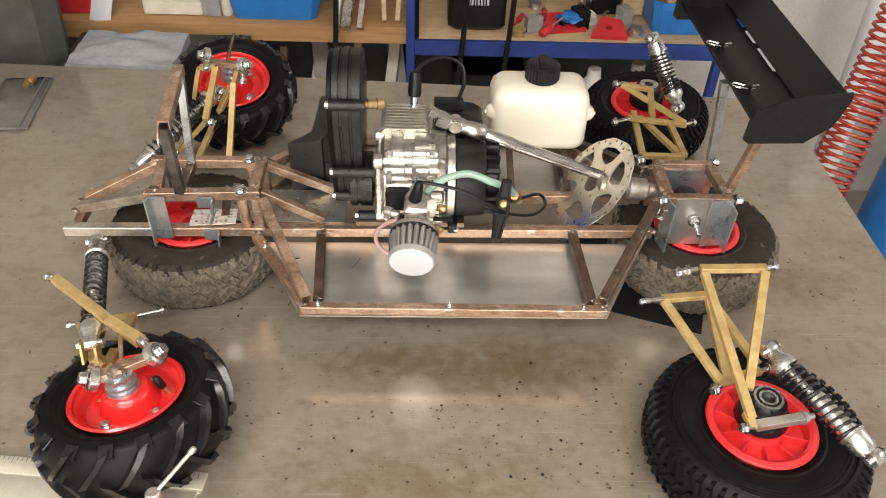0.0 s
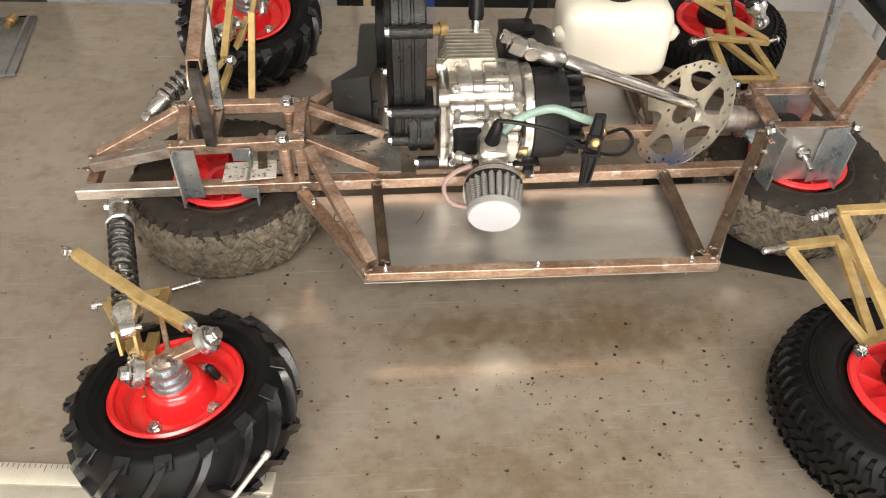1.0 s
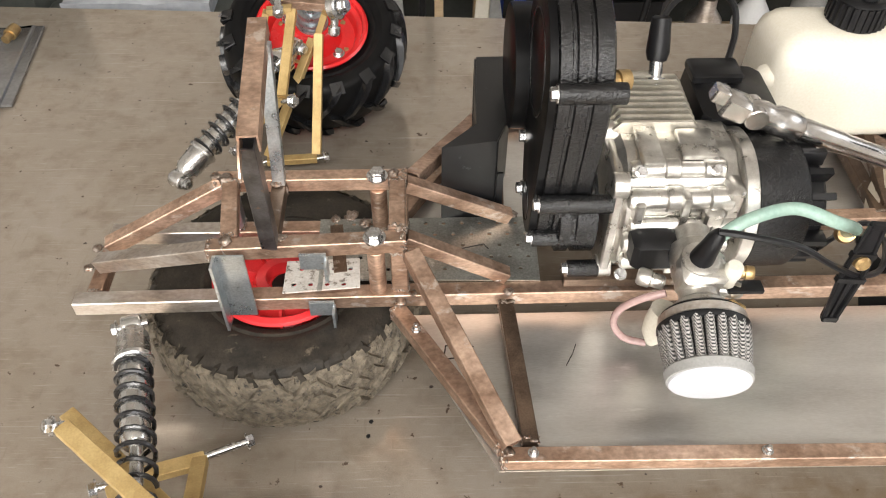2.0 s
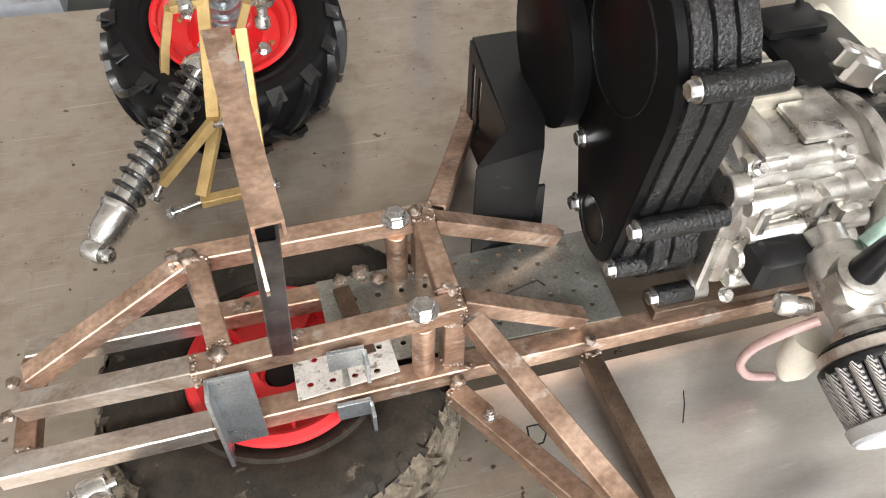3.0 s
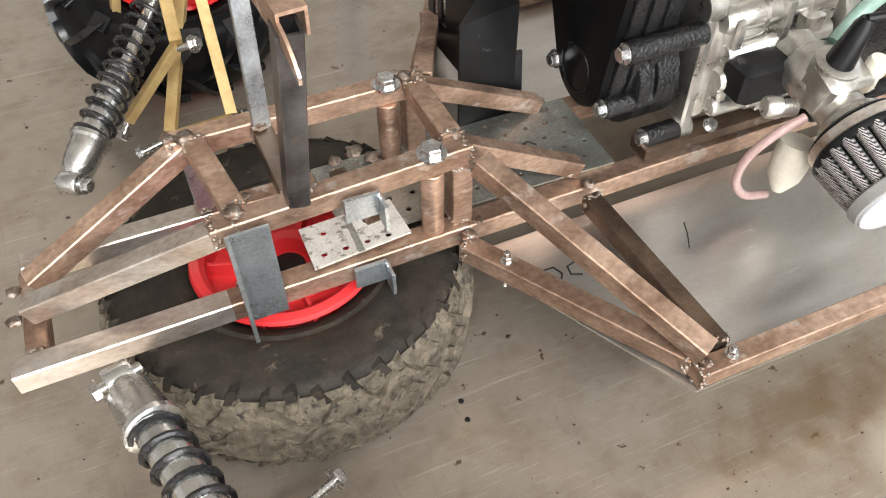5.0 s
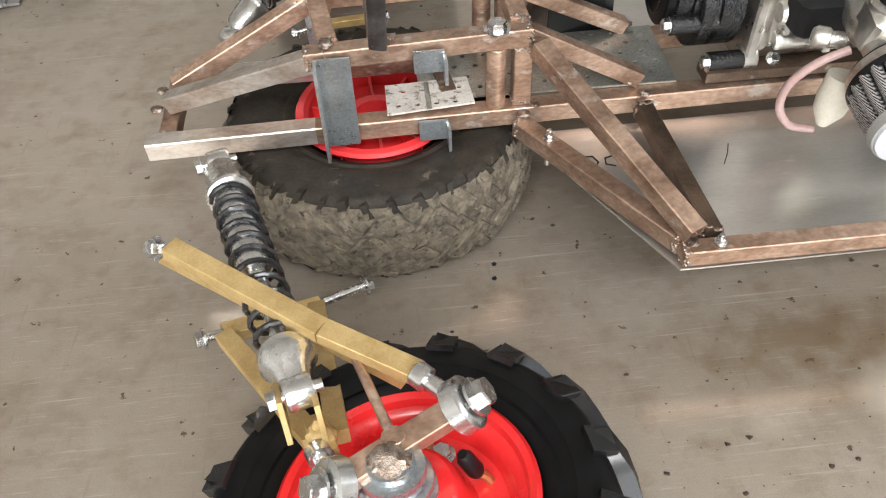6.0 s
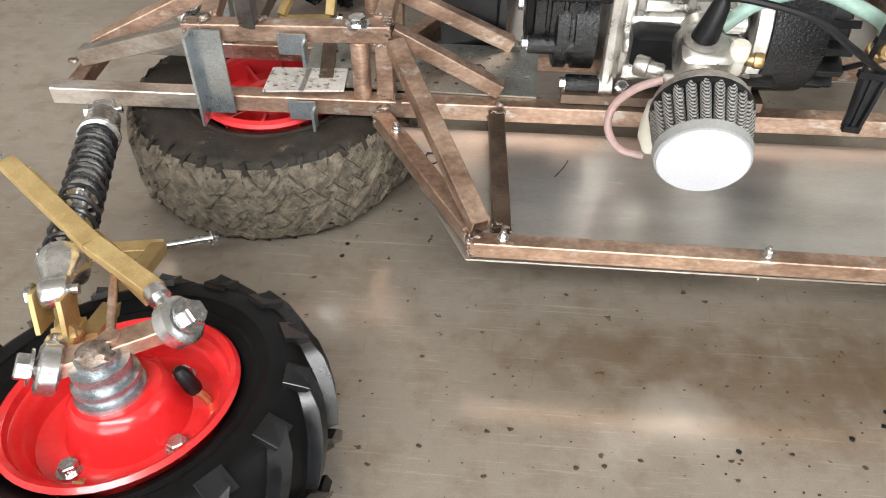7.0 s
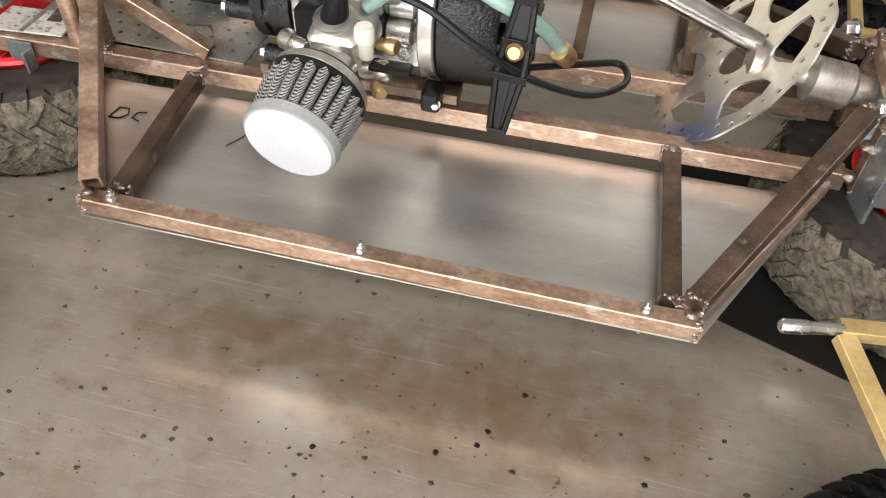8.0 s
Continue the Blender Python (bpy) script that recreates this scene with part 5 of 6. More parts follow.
# pieces on the loose rear wheel
arm("gold-painted triangular rear arm standing on the wheel", [((0.366, 0.834, 0.196), (0.448, 0.832, 0.2)), ((0.37, 0.828, 0.194), (0.391, 0.652, 0.133)), ((0.445, 0.826, 0.199), (0.395, 0.685, 0.144)), ((0.388, 0.66, 0.132), (0.391, 0.641, 0.13))],
    [((0.362, 0.834, 0.196), (0.35, 0.831, 0.1955)), ((0.352, 0.8315, 0.1955), (0.338, 0.828, 0.195)), ((0.448, 0.832, 0.2), (0.456, 0.833, 0.202)), ((0.392, 0.643, 0.13), (0.382, 0.6415, 0.13))])
la = arm("gold-painted lower triangular arm with a stud", [((0.331, 0.838, 0.139), (0.394, 0.845, 0.14)), ((0.333, 0.834, 0.138), (0.382, 0.724, 0.11)), ((0.393, 0.84, 0.139), (0.391, 0.727, 0.11)), ((0.378, 0.722, 0.11), (0.437, 0.742, 0.11)), ((0.394, 0.843, 0.138), (0.436, 0.75, 0.112))],
    [((0.382, 0.72, 0.108), (0.374, 0.714, 0.108)), ((0.438, 0.742, 0.11), (0.447, 0.744, 0.111))])
part("stud", turned(B(), (0.332, 0.837, 0.14), (0.299, 0.829, 0.142), [(0, 0.0036), (0.55, 0.0036), (0.57, 0.0042), (0.95, 0.0042), (1, 0.003)], 14), M_BOLT, la, "threaded zinc stud")
bc = thing("bearing_carrier", (0.427, 0.69, 0.085), "black bearing carrier with a bright ball bearing", "bearing")
part("carrier", turned(B(), (0.427, 0.688, 0.085), (0.427, 0.69, 0.117), [(0, 0.031), (0.1, 0.032), (0.5, 0.03), (0.55, 0.024), (1, 0.023)], 28), M_BLACK, bc)
bm = B()
plate(bm, ring2d(0, 0, 0.0175, 32), [ring2d(0, 0, 0.0085, 24)], 0, 0.007, Matrix.Translation((0.427, 0.69, 0.116)))
part("bearing", bm, M_SHOCK, bc, "bright ball bearing")
bm = B()
plate(bm, ring2d(0, 0, 0.0145, 32), [ring2d(0, 0, 0.0115, 24)], 0.0068, 0.0074, Matrix.Translation((0.427, 0.69, 0.116)))
part("bearing_shield", bm, M_PLASTIC, bc)
bm = tube(B(), (0.394, 0.644, 0.13), (0.452, 0.655, 0.13), 0.011, 0.009)
part("pivot_bar", bm, M_BRIGHT, bc, "bare steel pivot bar")
part("pivot_nut", hexagon(cyl(B(), (0.45, 0.655, 0.13), (0.466, 0.658, 0.13), 0.0035), (0.452, 0.6555, 0.13), (1, 0.18, 0), 0.0062, 0.007), M_ZINC, bc, "zinc nut")
shock("coil-over shock with bright alloy body lying on the wheel", (0.519, 0.609, 0.12), (0.438, 0.744, 0.146), M_SPRING, r=0.014)

# pieces on the far front wheel
shock("coil-over shock with black spring and polished body", (-0.466, 1.211, 0.068), (-0.351, 1.37, 0.132), M_SPRING, r=0.0145)
up = arm("gold-painted upper arm leaning on the shock", [((-0.35, 1.383, 0.17), (-0.358, 1.292, 0.117)), ((-0.378, 1.381, 0.17), (-0.35, 1.383, 0.172)), ((-0.379, 1.38, 0.17), (-0.392, 1.38, 0.13)), ((-0.392, 1.38, 0.13), (-0.402, 1.379, 0.092)), ((-0.357, 1.293, 0.115), (-0.415, 1.294, 0.053))],
         [((-0.358, 1.29, 0.112), (-0.346, 1.282, 0.118)), ((-0.415, 1.294, 0.053), (-0.422, 1.287, 0.046))])
rod_end(up, (-0.368, 1.402, 0.182), (-0.8, -0.3, 0.3), (0.1, -0.7, -0.3))
lo = arm("gold-painted lower arm with a long bolt", [((-0.323, 1.382, 0.14), (-0.329, 1.292, 0.034)), ((-0.329, 1.29, 0.03), (-0.387, 1.286, 0.029)), ((-0.331, 1.387, 0.13), (-0.385, 1.288, 0.034)), ((-0.313, 1.384, 0.166), (-0.327, 1.386, 0.13))],
         [((-0.386, 1.286, 0.029), (-0.412, 1.282, 0.025)), ((-0.329, 1.289, 0.03), (-0.321, 1.291, 0.03))])
rod_end(lo, (-0.3, 1.379, 0.176), (0.8, -0.3, 0.3), (-0.1, -0.2, -0.8))
hub = thing("steering_knuckle", (-0.335, 1.42, 0.12), "bare steel steering knuckle on a threaded hub", "knuckle")
hx = V((0.09, -0.33, 1)).normalized()
hc = V((-0.341, 1.4465, 0.085)) + hx * 0.042
part("threaded_hub", turned(B(), hc, hc + hx * 0.03, [(0, 0.02), (0.12, 0.02), (0.14, 0.0165), (0.3, 0.0165), (0.32, 0.019), (0.42, 0.019), (0.44, 0.015), (0.6, 0.015), (0.62, 0.0165), (0.8, 0.0165), (0.82, 0.012), (1, 0.012)], 28), M_ZINC, hub)
part("knuckle_bar", tube(B(), (-0.366, 1.409, 0.166), (-0.301, 1.398, 0.166), 0.013, 0.01), M_TUBE, hub)
part("steering_rod", cyl(B(), (-0.335, 1.405, 0.168), (-0.325, 1.447, 0.205), 0.0028, 10), M_TUBE_DK, hub)

# pieces on the far rear wheel
arm("gold-painted triangular arm lying across the tyre", [((0.376, 1.369, 0.16), (0.49, 1.318, 0.112)), ((0.378, 1.29, 0.138), (0.49, 1.316, 0.11)), ((0.376, 1.369, 0.16), (0.43, 1.37, 0.15)), ((0.43, 1.37, 0.15), (0.425, 1.305, 0.125))],
    [((0.385, 1.29, 0.138), (0.352, 1.277, 0.138)), ((0.49, 1.317, 0.111), (0.504, 1.322, 0.111)), ((0.378, 1.369, 0.162), (0.366, 1.366, 0.162))])
arm("gold-painted triangular arm leading to the rear box", [((0.4, 1.345, 0.118), (0.386, 1.2, 0.12)), ((0.41, 1.33, 0.116), (0.452, 1.198, 0.12)), ((0.458, 1.304, 0.118), (0.456, 1.198, 0.122)), ((0.384, 1.2, 0.12), (0.456, 1.198, 0.12))],
    [((0.385, 1.199, 0.12), (0.366, 1.196, 0.12))])
bc = thing("bearing_carrier", (0.45, 1.4, 0.1), "black bearing carrier with a bright ball bearing", "bearing")
part("carrier", turned(B(), (0.447, 1.432, 0.09), (0.445, 1.428, 0.125), [(0, 0.031), (0.1, 0.032), (0.5, 0.03), (0.55, 0.024), (1, 0.023)], 28), M_BLACK, bc)
bm = B()
plate(bm, ring2d(0, 0, 0.0175, 32), [ring2d(0, 0, 0.0085, 24)], 0, 0.007, Matrix.Translation((0.445, 1.428, 0.123)))
part("bearing", bm, M_SHOCK, bc, "bright ball bearing")
shock("coil-over shock with dark spring standing on the arm", (0.414, 1.372, 0.25), (0.468, 1.313, 0.148), M_SPRING, r=0.0145)

# ---- rear wing on two posts ----
wg = thing("rear_wing", (0.5, 1.15, 0.29), "black moulded buggy wing with end plates and hair-pin clips", "wing")
Y0, Y1 = 0.99, 1.37
wp = [(0.4471, 0.318), (0.4502, 0.31), (0.4682, 0.302), (0.4955, 0.3), (0.5189, 0.304), (0.5360, 0.314), (0.5368, 0.318), (0.5189, 0.3085), (0.4955, 0.305), (0.4682, 0.307), (0.4526, 0.315)]
part("main_plane", loft(B(), [[V((x, y, z)) for x, z in wp] for y in (Y0, Y1)]), M_PLASTIC, wg)
fp = [(0.5251, 0.318), (0.5314, 0.316), (0.5485, 0.332), (0.5610, 0.358), (0.5583, 0.3595), (0.5454, 0.336)]
part("flap", loft(B(), [[V((x, y, z)) for x, z in fp] for y in (Y0, Y1)]), M_PLASTIC, wg)
for y in (Y0 - 0.002, Y1 + 0.002):
    ep = [(0.4409, 0.29), (0.4487, 0.284), (0.5228, 0.286), (0.5540, 0.312), (0.5657, 0.352), (0.5641, 0.362), (0.4877, 0.352), (0.4526, 0.335), (0.4424, 0.318)]
    part("end_plate", loft(B(), [[V((x, y - 0.0018, z)) for x, z in ep], [V((x, y + 0.0018, z)) for x, z in ep]]), M_PLASTIC, wg)
for y in (1.08, 1.21):
    part("pin_clip", sweep(B(), curve([(0.4814, y, 0.314), (0.4580, y - 0.004, 0.318), (0.4487, y + 0.002, 0.318), (0.4526, y + 0.01, 0.318), (0.4682, y + 0.004, 0.317), (0.4877, y + 0.007, 0.316)]), 0.0014, 6), M_BOLT, wg, "bright hair-pin clip")
    part("clip_post", cyl(B(), (0.4705, y, 0.3), (0.4705, y, 0.322), 0.0045, 12), M_PLASTIC, wg)
for y0_, y1_, m_ in ((1.13, 1.2, M_WHITE), (1.22, 1.26, M_WHITE), (1.275, 1.305, M_BLUE)):
    part("sticker", tube(B(), (0.5250, y0_, 0.3165), (0.5250, y1_, 0.3165), 0.006, 0.0012), m_, wg, "small sticker strip")
bar("wing_post", (0.468, 1.1225, 0.165), (0.452, 1.119, 0.304), 0.012, M_ZINC)
bar("wing_post", (0.4735, 1.045, 0.165), (0.492, 1.03, 0.302), 0.012, M_TUBE)

# ---- things lying on the bench ----
bm = B()
plate(bm, [(0.215, 0.985), (0.435, 0.906), (0.505, 1.1), (0.285, 1.18)], [], 0.0002, 0.0016)
solid("rubber_mat", bm, M_MAT, "thin black rubber mat under the rear of the chassis", "mat")
rl = thing("steel_rule", (-0.5, 0.65, 0), "broad worn steel rule under a wheel", "ruler")
rm = Matrix.Translation((-0.2420, 0.6640, 0)) @ pose(0, 0, 0, 0, 0, -5.46)
bm = box(B(), (-0.27, -0.012, 0.0022), (0.54, 0.024, 0.004), ch=0.1)
box(bm, (-0.272, -0.0255, 0.0014), (0.54, 0.0028, 0.0024))
box(bm, (-0.275, -0.056, 0.0022), (0.54, 0.058, 0.004), ch=0.06)
bm.transform(rm)
part("blade", bm, M_RULE, rl)
bm = B()
for k in range(90):
    ln = 0.009 if k % 10 == 0 else (0.007 if k % 5 == 0 else 0.0045)
    box(bm, (-0.01 - 0.0058 * k, -0.001 - ln / 2, 0.0043), (0.0006, ln, 0.0003))
bm.transform(rm)
part("graduations", bm, M_MARK, rl, "fine engraved black graduations")
pn = thing("clamp_pin", (-0.2715, 0.585, 0), "bare steel clamp screw with its sliding pin", "clamp")
part("pin", turned(B(), (-0.2715, 0.585, 0.082), (-0.23, 0.625, 0.113), [(0, 0.0026), (0.86, 0.0026), (0.88, 0.0036), (0.97, 0.0036), (1, 0.002)], 14), M_BRIGHT, pn)
part("screw", turned(B(), (-0.2715, 0.585, 0.0002), (-0.2715, 0.585, 0.088), [(0, 0.012), (0.12, 0.012), (0.14, 0.006), (0.8, 0.006), (0.82, 0.0085), (0.97, 0.0085), (1, 0.006)], 20), M_BRIGHT, pn)
bp_ = thing("blister_pack", (-0.8, 1.5, 0), "opened clear blister pack with black and white fittings", "packaging")
bm = box(B(), (-0.81, 1.53, 0.003), (0.1, 0.2, 0.005), pose(0, 0, 0, 0, 0, 6).to_3x3(), 0.2)
part("tray", bm, M_TRAY, bp_, "clear grey plastic tray")
part("tray_rim", sweep(B(), [(-0.765, 1.43, 0.006), (-0.785, 1.63, 0.006), (-0.865, 1.62, 0.006), (-0.85, 1.425, 0.006), (-0.766, 1.43, 0.006)], 0.003, 6), M_TRAY, bp_)
part("bottle", turned(B(), (-0.86, 1.49, 0.016), (-0.87, 1.57, 0.02), [(0, 0.014), (0.1, 0.016), (0.6, 0.016), (0.75, 0.009), (1, 0.008)], 18), M_PLASTIC, bp_, "small black bottle")
part("white_cap", turned(B(), (-0.855, 1.45, 0.014), (-0.858, 1.49, 0.015), [(0, 0.01), (0.1, 0.012), (0.9, 0.012), (1, 0.01)], 18), M_WHITE, bp_, "white plastic cap")
part("fitting", turned(B(), (-0.8, 1.57, 0.02), (-0.795, 1.6, 0.022), [(0, 0.006), (0.4, 0.006), (0.42, 0.009), (1, 0.008)], 14), M_BRASS, bp_)
rp_ = thing("red_marker", (-0.8, 1.34, 0), "red marker pen with a yellow band", "marker")
part("barrel", turned(B(), (-0.83, 1.34, 0.008), (-0.78, 1.335, 0.008), [(0, 0.008), (0.9, 0.008), (1, 0.006)], 16), M_REDT, rp_)
part("band", cyl(B(), (-0.8, 1.337, 0.008), (-0.793, 1.3365, 0.008), 0.0084, 16), M_GOLD, rp_)
# spots of weld spatter and grit
rnd = random.Random(11)
bm = B()
for k in range(700):
    x, y = rnd.uniform(-0.75, 0.7), rnd.uniform(0.2, 1.6)
    if rnd.random() < 0.5:
        x, y = rnd.gauss(0.12, 0.22), rnd.gauss(0.74, 0.07)
    r = rnd.choice((0.0005, 0.0006, 0.0008, 0.001, 0.0013, 0.002))
    a0 = rnd.uniform(0, 6)
    pts = [V((x + r * rnd.uniform(0.6, 1.6) * math.cos(a0 + i), y + r * rnd.uniform(0.5, 1.1) * math.sin(a0 + i), 0.0002)) for i in (0, 1.05, 2.1, 3.15, 4.2, 5.25)]
    loft(bm, [pts, [p.lerp(V((x, y, 0)), 0.4) + V((0, 0, r * 0.5)) for p in pts]])
solid("weld_spatter", bm, mat("burnt_grit", (0.05, 0.03, 0.02), (0.02, 0.013, 0.01), rough=0.6, scale=200), "dark grains of weld spatter on the steel plate", "spatter", kind="stuff")
for x, y in ((0.046, 0.771), (0.174, 0.847), (-0.069, 0.699), (-0.254, 0.935), (0.155, 0.812), (-0.252, 0.95), (0.15, 0.8), (0.2, 0.716), (0.185, 0.702), (0.17, 0.665), (0.13, 0.662), (0.26, 0.8), (0.125, 0.788), (0.22, 0.68)):
    bm = blob(B(), (x, y, 0.0006), 0.0019, x * 50, 0.3)
    solid("burn_spot", bm, M_MAT, "small dark burnt speck on the steel plate", "speck", "burn specks")
# marker scribbles on the aluminium
part("marker_scribble", sweep(B(), [(-0.186, 0.958, 0.0854), (-0.184, 0.972, 0.0854), (-0.176, 0.972, 0.0854), (-0.173, 0.965, 0.0854), (-0.177, 0.959, 0.0854), (-0.186, 0.958, 0.0854)], 0.0007, 5), M_MARK, ch, "black marker scribble")
part("marker_scribble", sweep(B(), [(-0.16, 0.971, 0.0854), (-0.167, 0.969, 0.0854), (-0.168, 0.962, 0.0854), (-0.161, 0.959, 0.0854)], 0.0007, 5), M_MARK, ch, "black marker scribble")
part("marker_scribble", sweep(B(), [(-0.083, 0.95, 0.0854), (-0.076, 0.962, 0.0854), (-0.072, 0.972, 0.0854)], 0.0004, 5), M_MARK, ch, "black marker scribble")
part("marker_scribble", sweep(B(), [(-0.185, 1.058, 0.1108), (-0.147, 1.068, 0.1108), (-0.143, 1.062, 0.1108)], 0.0006, 5), M_MARK, ch, "black marker scribble")

# ---- background: shelf, steel rack and clutter ----
sh = thing("wooden_shelf", (-1.0, 2.2, FZ), "wooden shelf unit with a thick front board", "shelf")
part("shelf_board", box(B(), (-0.88, 2.22, -0.058), (1.74, 0.44, 0.045), ch=0.04), M_WOOD, sh)
part("lower_board", box(B(), (-0.88, 2.22, -0.5), (1.74, 0.44, 0.03), ch=0.04), M_WOOD, sh)
for x in (-1.7, -0.5, -0.06):
    part("support", box(B(), (x, 2.36, -0.47), (0.04, 0.05, 0.78)), M_WOOD2, sh)
# near-black sheet puts the gloom behind the shelf into colour
part("shade_panel", box(B(), (-0.88, 2.445, -0.25), (1.74, 0.012, 1.2)), M_DARKS, sh, "near-black sheet standing for the shade at the back")
rk = thing("steel_rack", (0.4, 2.2, FZ), "blue-painted steel rack with a loaded shelf", "rack")
for x in (-0.012, 0.8):
    part("rack_post", tube(B(), (x, 1.99, FZ), (x, 1.99, 0.5), 0.022), M_BLUE, rk)
    part("rack_post", tube(B(), (x, 2.4, FZ), (x, 2.4, 0.5), 0.022), M_BLUE, rk)
part("rack_beam", tube(B(), (0.0, 1.99, -0.082), (0.789, 1.99, -0.082), 0.014, 0.04), M_BLUE, rk)
part("rack_shelf", box(B(), (0.395, 2.2, -0.07), (0.77, 0.4, 0.012)), M_WOOD2, rk, "dirty pale shelf panel")
part("rack_shelf", box(B(), (0.395, 2.2, -0.45), (0.77, 0.4, 0.012)), M_WOOD2, rk)
# same for the rack: shade at its back given as a dark sheet
part("rack_shade", box(B(), (0.395, 2.43, -0.2), (0.8, 0.012, 1.2)), M_DARKS, rk, "near-black sheet standing for the shade at the back")


def crate(name, c, size, material, label, cat, wall=0.006):
    """An open box with a rim."""
    t = thing(name, (c[0], c[1], c[2]), label, cat)
    sx, sy, sz = size
    x, y, z = c
    bm = B()
    k = 0.85
    X, Y = V((1, 0, 0)), V((0, 1, 0))
    rings = [square((x, y, z), X, Y, sx * k, sy * k), square((x, y, z + sz * 0.8), X, Y, sx * 0.97, sy * 0.97), square((x, y, z + sz * 0.8), X, Y, sx, sy), square((x, y, z + sz), X, Y, sx, sy),
             square((x, y, z + sz), X, Y, sx - wall * 2, sy - wall * 2), square((x, y, z + wall), X, Y, sx * k - wall * 2, sy * k - wall * 2)]
    part("shell", loft(bm, rings), material, t)
    return t


def carton(name, c, size, material, label, cat, turn=0):
    return solid(name, box(B(), (c[0], c[1], c[2] + size[2] / 2), size, pose(0, 0, 0, 0, 0, turn).to_3x3(), 0.04), material, label, cat)


crate("storage_bin", (-0.36, 2.1, -0.035), (0.25, 0.16, 0.1), M_BIN, "blue plastic storage bin on the shelf", "bin")
crate("storage_bin", (0.7, 2.14, -0.063), (0.16, 0.2, 0.09), M_BIN, "blue plastic storage bin on the rack", "bin")
for k in range(3):
    carton("cardboard_packet", (0.67 + 0.03 * k, 2.12, -0.03), (0.022, 0.09, 0.12), M_CREAM if k % 2 else M_WOOD2, "small printed carton in the bin", "carton", 4 * k)
carton("red_box", (-0.88, 2.1, -0.035), (0.12, 0.12, 0.06), M_REDT, "red plastic case on the shelf", "case", 6)
cs = thing("tool_case", (-0.62, 2.1, -0.035), "cream plastic instrument case on the shelf", "case")
part("case_base", box(B(), (-0.62, 2.1, -0.015), (0.15, 0.12, 0.04), ch=0.12), M_CREAM, cs)
part("case_lid", box(B(), (-0.62, 2.1, 0.018), (0.155, 0.125, 0.02), ch=0.2), M_CREAM, cs)
carton("grey_box", (-0.52, 2.07, -0.035), (0.05, 0.06, 0.05), M_GREY, "small grey plastic box", "box", -8)
solid("glue_bottle", turned(B(), (-0.485, 2.06, -0.035), (-0.485, 2.06, 0.06), [(0, 0.013), (0.05, 0.015), (0.6, 0.015), (0.75, 0.007), (1, 0.005)], 18), M_CREAM, "small cream bottle with a nozzle", "bottle")
# white paper set where a bright sunlit highlight sits on the shelf
solid("highlight_paper", box(B(), (-0.79, 2.02, -0.005), (0.05, 0.002, 0.075), pose(0, 0, 0, -25, 12, 0).to_3x3()), M_WHITE, "folded white paper on the shelf, put in for a sunlit highlight", "paper")
for k, (x, w) in enumerate(((-0.175, 0.022), (-0.14, 0.014), (-0.2, 0.012))):
    solid("metal_profile", tube(B(), (x, 1.985, -0.034), (x + 0.05, 2.35, 0.3 + 0.05 * k), w, w * 1.5), (M_SHOCK, M_BRIGHT, M_PIPE)[k], "bare metal profile leaning on the shelf", "metal bar", "leaning bars")
for k, x in enumerate((-0.08, -0.045)):
    solid("wood_offcut", tube(B(), (x, 2.03, -0.034), (x - 0.02 + 0.05 * k, 2.3, 0.3), 0.012, 0.03), M_WOOD2, "pale wooden offcut leaning on the shelf", "offcut", "wood offcuts")
for k, x in enumerate((-0.2, 0.12, 0.235)):
    solid("hanging_strap", sweep(B(), curve([(x + 0.01, 1.95, 0.45), (x + 0.008, 1.955, 0.1), (x - 0.004, 1.95, -0.12), (x - 0.01, 1.945, -0.24 + 0.03 * k)]), 0.007, 8), M_PLASTIC, "black strap hanging in front of the shelf", "strap", "straps")
ps = thing("battery_charger", (0.16, 2.1, -0.063), "black battery charger with a pale label", "charger")
part("housing", box(B(), (0.16, 2.1, 0.005), (0.15, 0.12, 0.13), ch=0.1), M_PLASTIC, ps)
for k in range(8):
    part("label_bar", box(B(), (0.13 + 0.008 * k, 2.0385, 0.035), (0.005 if k % 3 else 0.003, 0.002, 0.045)), M_WHITE, ps, "printed label bars")
mg = thing("welding_magnet", (0.4, 2.08, -0.063), "red arrow-shaped welding magnet", "magnet", "welding magnets")
bm = B()
plate(bm, [(-0.06, -0.03), (0.06, -0.03), (0.03, 0.045), (-0.03, 0.045)], [ring2d(0, 0.0, 0.012, 16)], 0, 0.016, Matrix.Translation((0.39, 2.08, -0.0625)) @ pose(0, 0, 0, 14, 0, 10))
part("plate", bm, M_REDT, mg)
mg = thing("welding_magnet", (0.5, 2.06, -0.063), "red arrow-shaped welding magnet", "magnet", "welding magnets")
bm = B()
plate(bm, [(-0.045, -0.035), (0.05, -0.03), (0.035, 0.035), (-0.02, 0.045)], [ring2d(0, 0.0, 0.009, 16)], 0, 0.02, Matrix.Translation((0.51, 2.05, -0.0625)) @ pose(0, 0, 0, 16, 0, -8))
part("plate", bm, M_REDT, mg)
sd = thing("screwdriver", (0.36, 2.03, -0.05), "screwdriver with a red handle", "screwdriver")
part("handle", turned(B(), (0.325, 2.0, -0.045), (0.355, 2.03, -0.035), [(0, 0.009), (0.2, 0.0115), (0.7, 0.01), (0.85, 0.007), (1, 0.009)], 16), M_REDT, sd)
part("blade", cyl(B(), (0.354, 2.029, -0.035), (0.4, 2.07, -0.022), 0.003, 8), M_CHROME, sd)
solid("blue_cloth", blob(B(), (0.41, 2.075, -0.03), 0.028, 3, 0.5), M_BIN, "crumpled blue cloth lying on the shelf", "cloth")
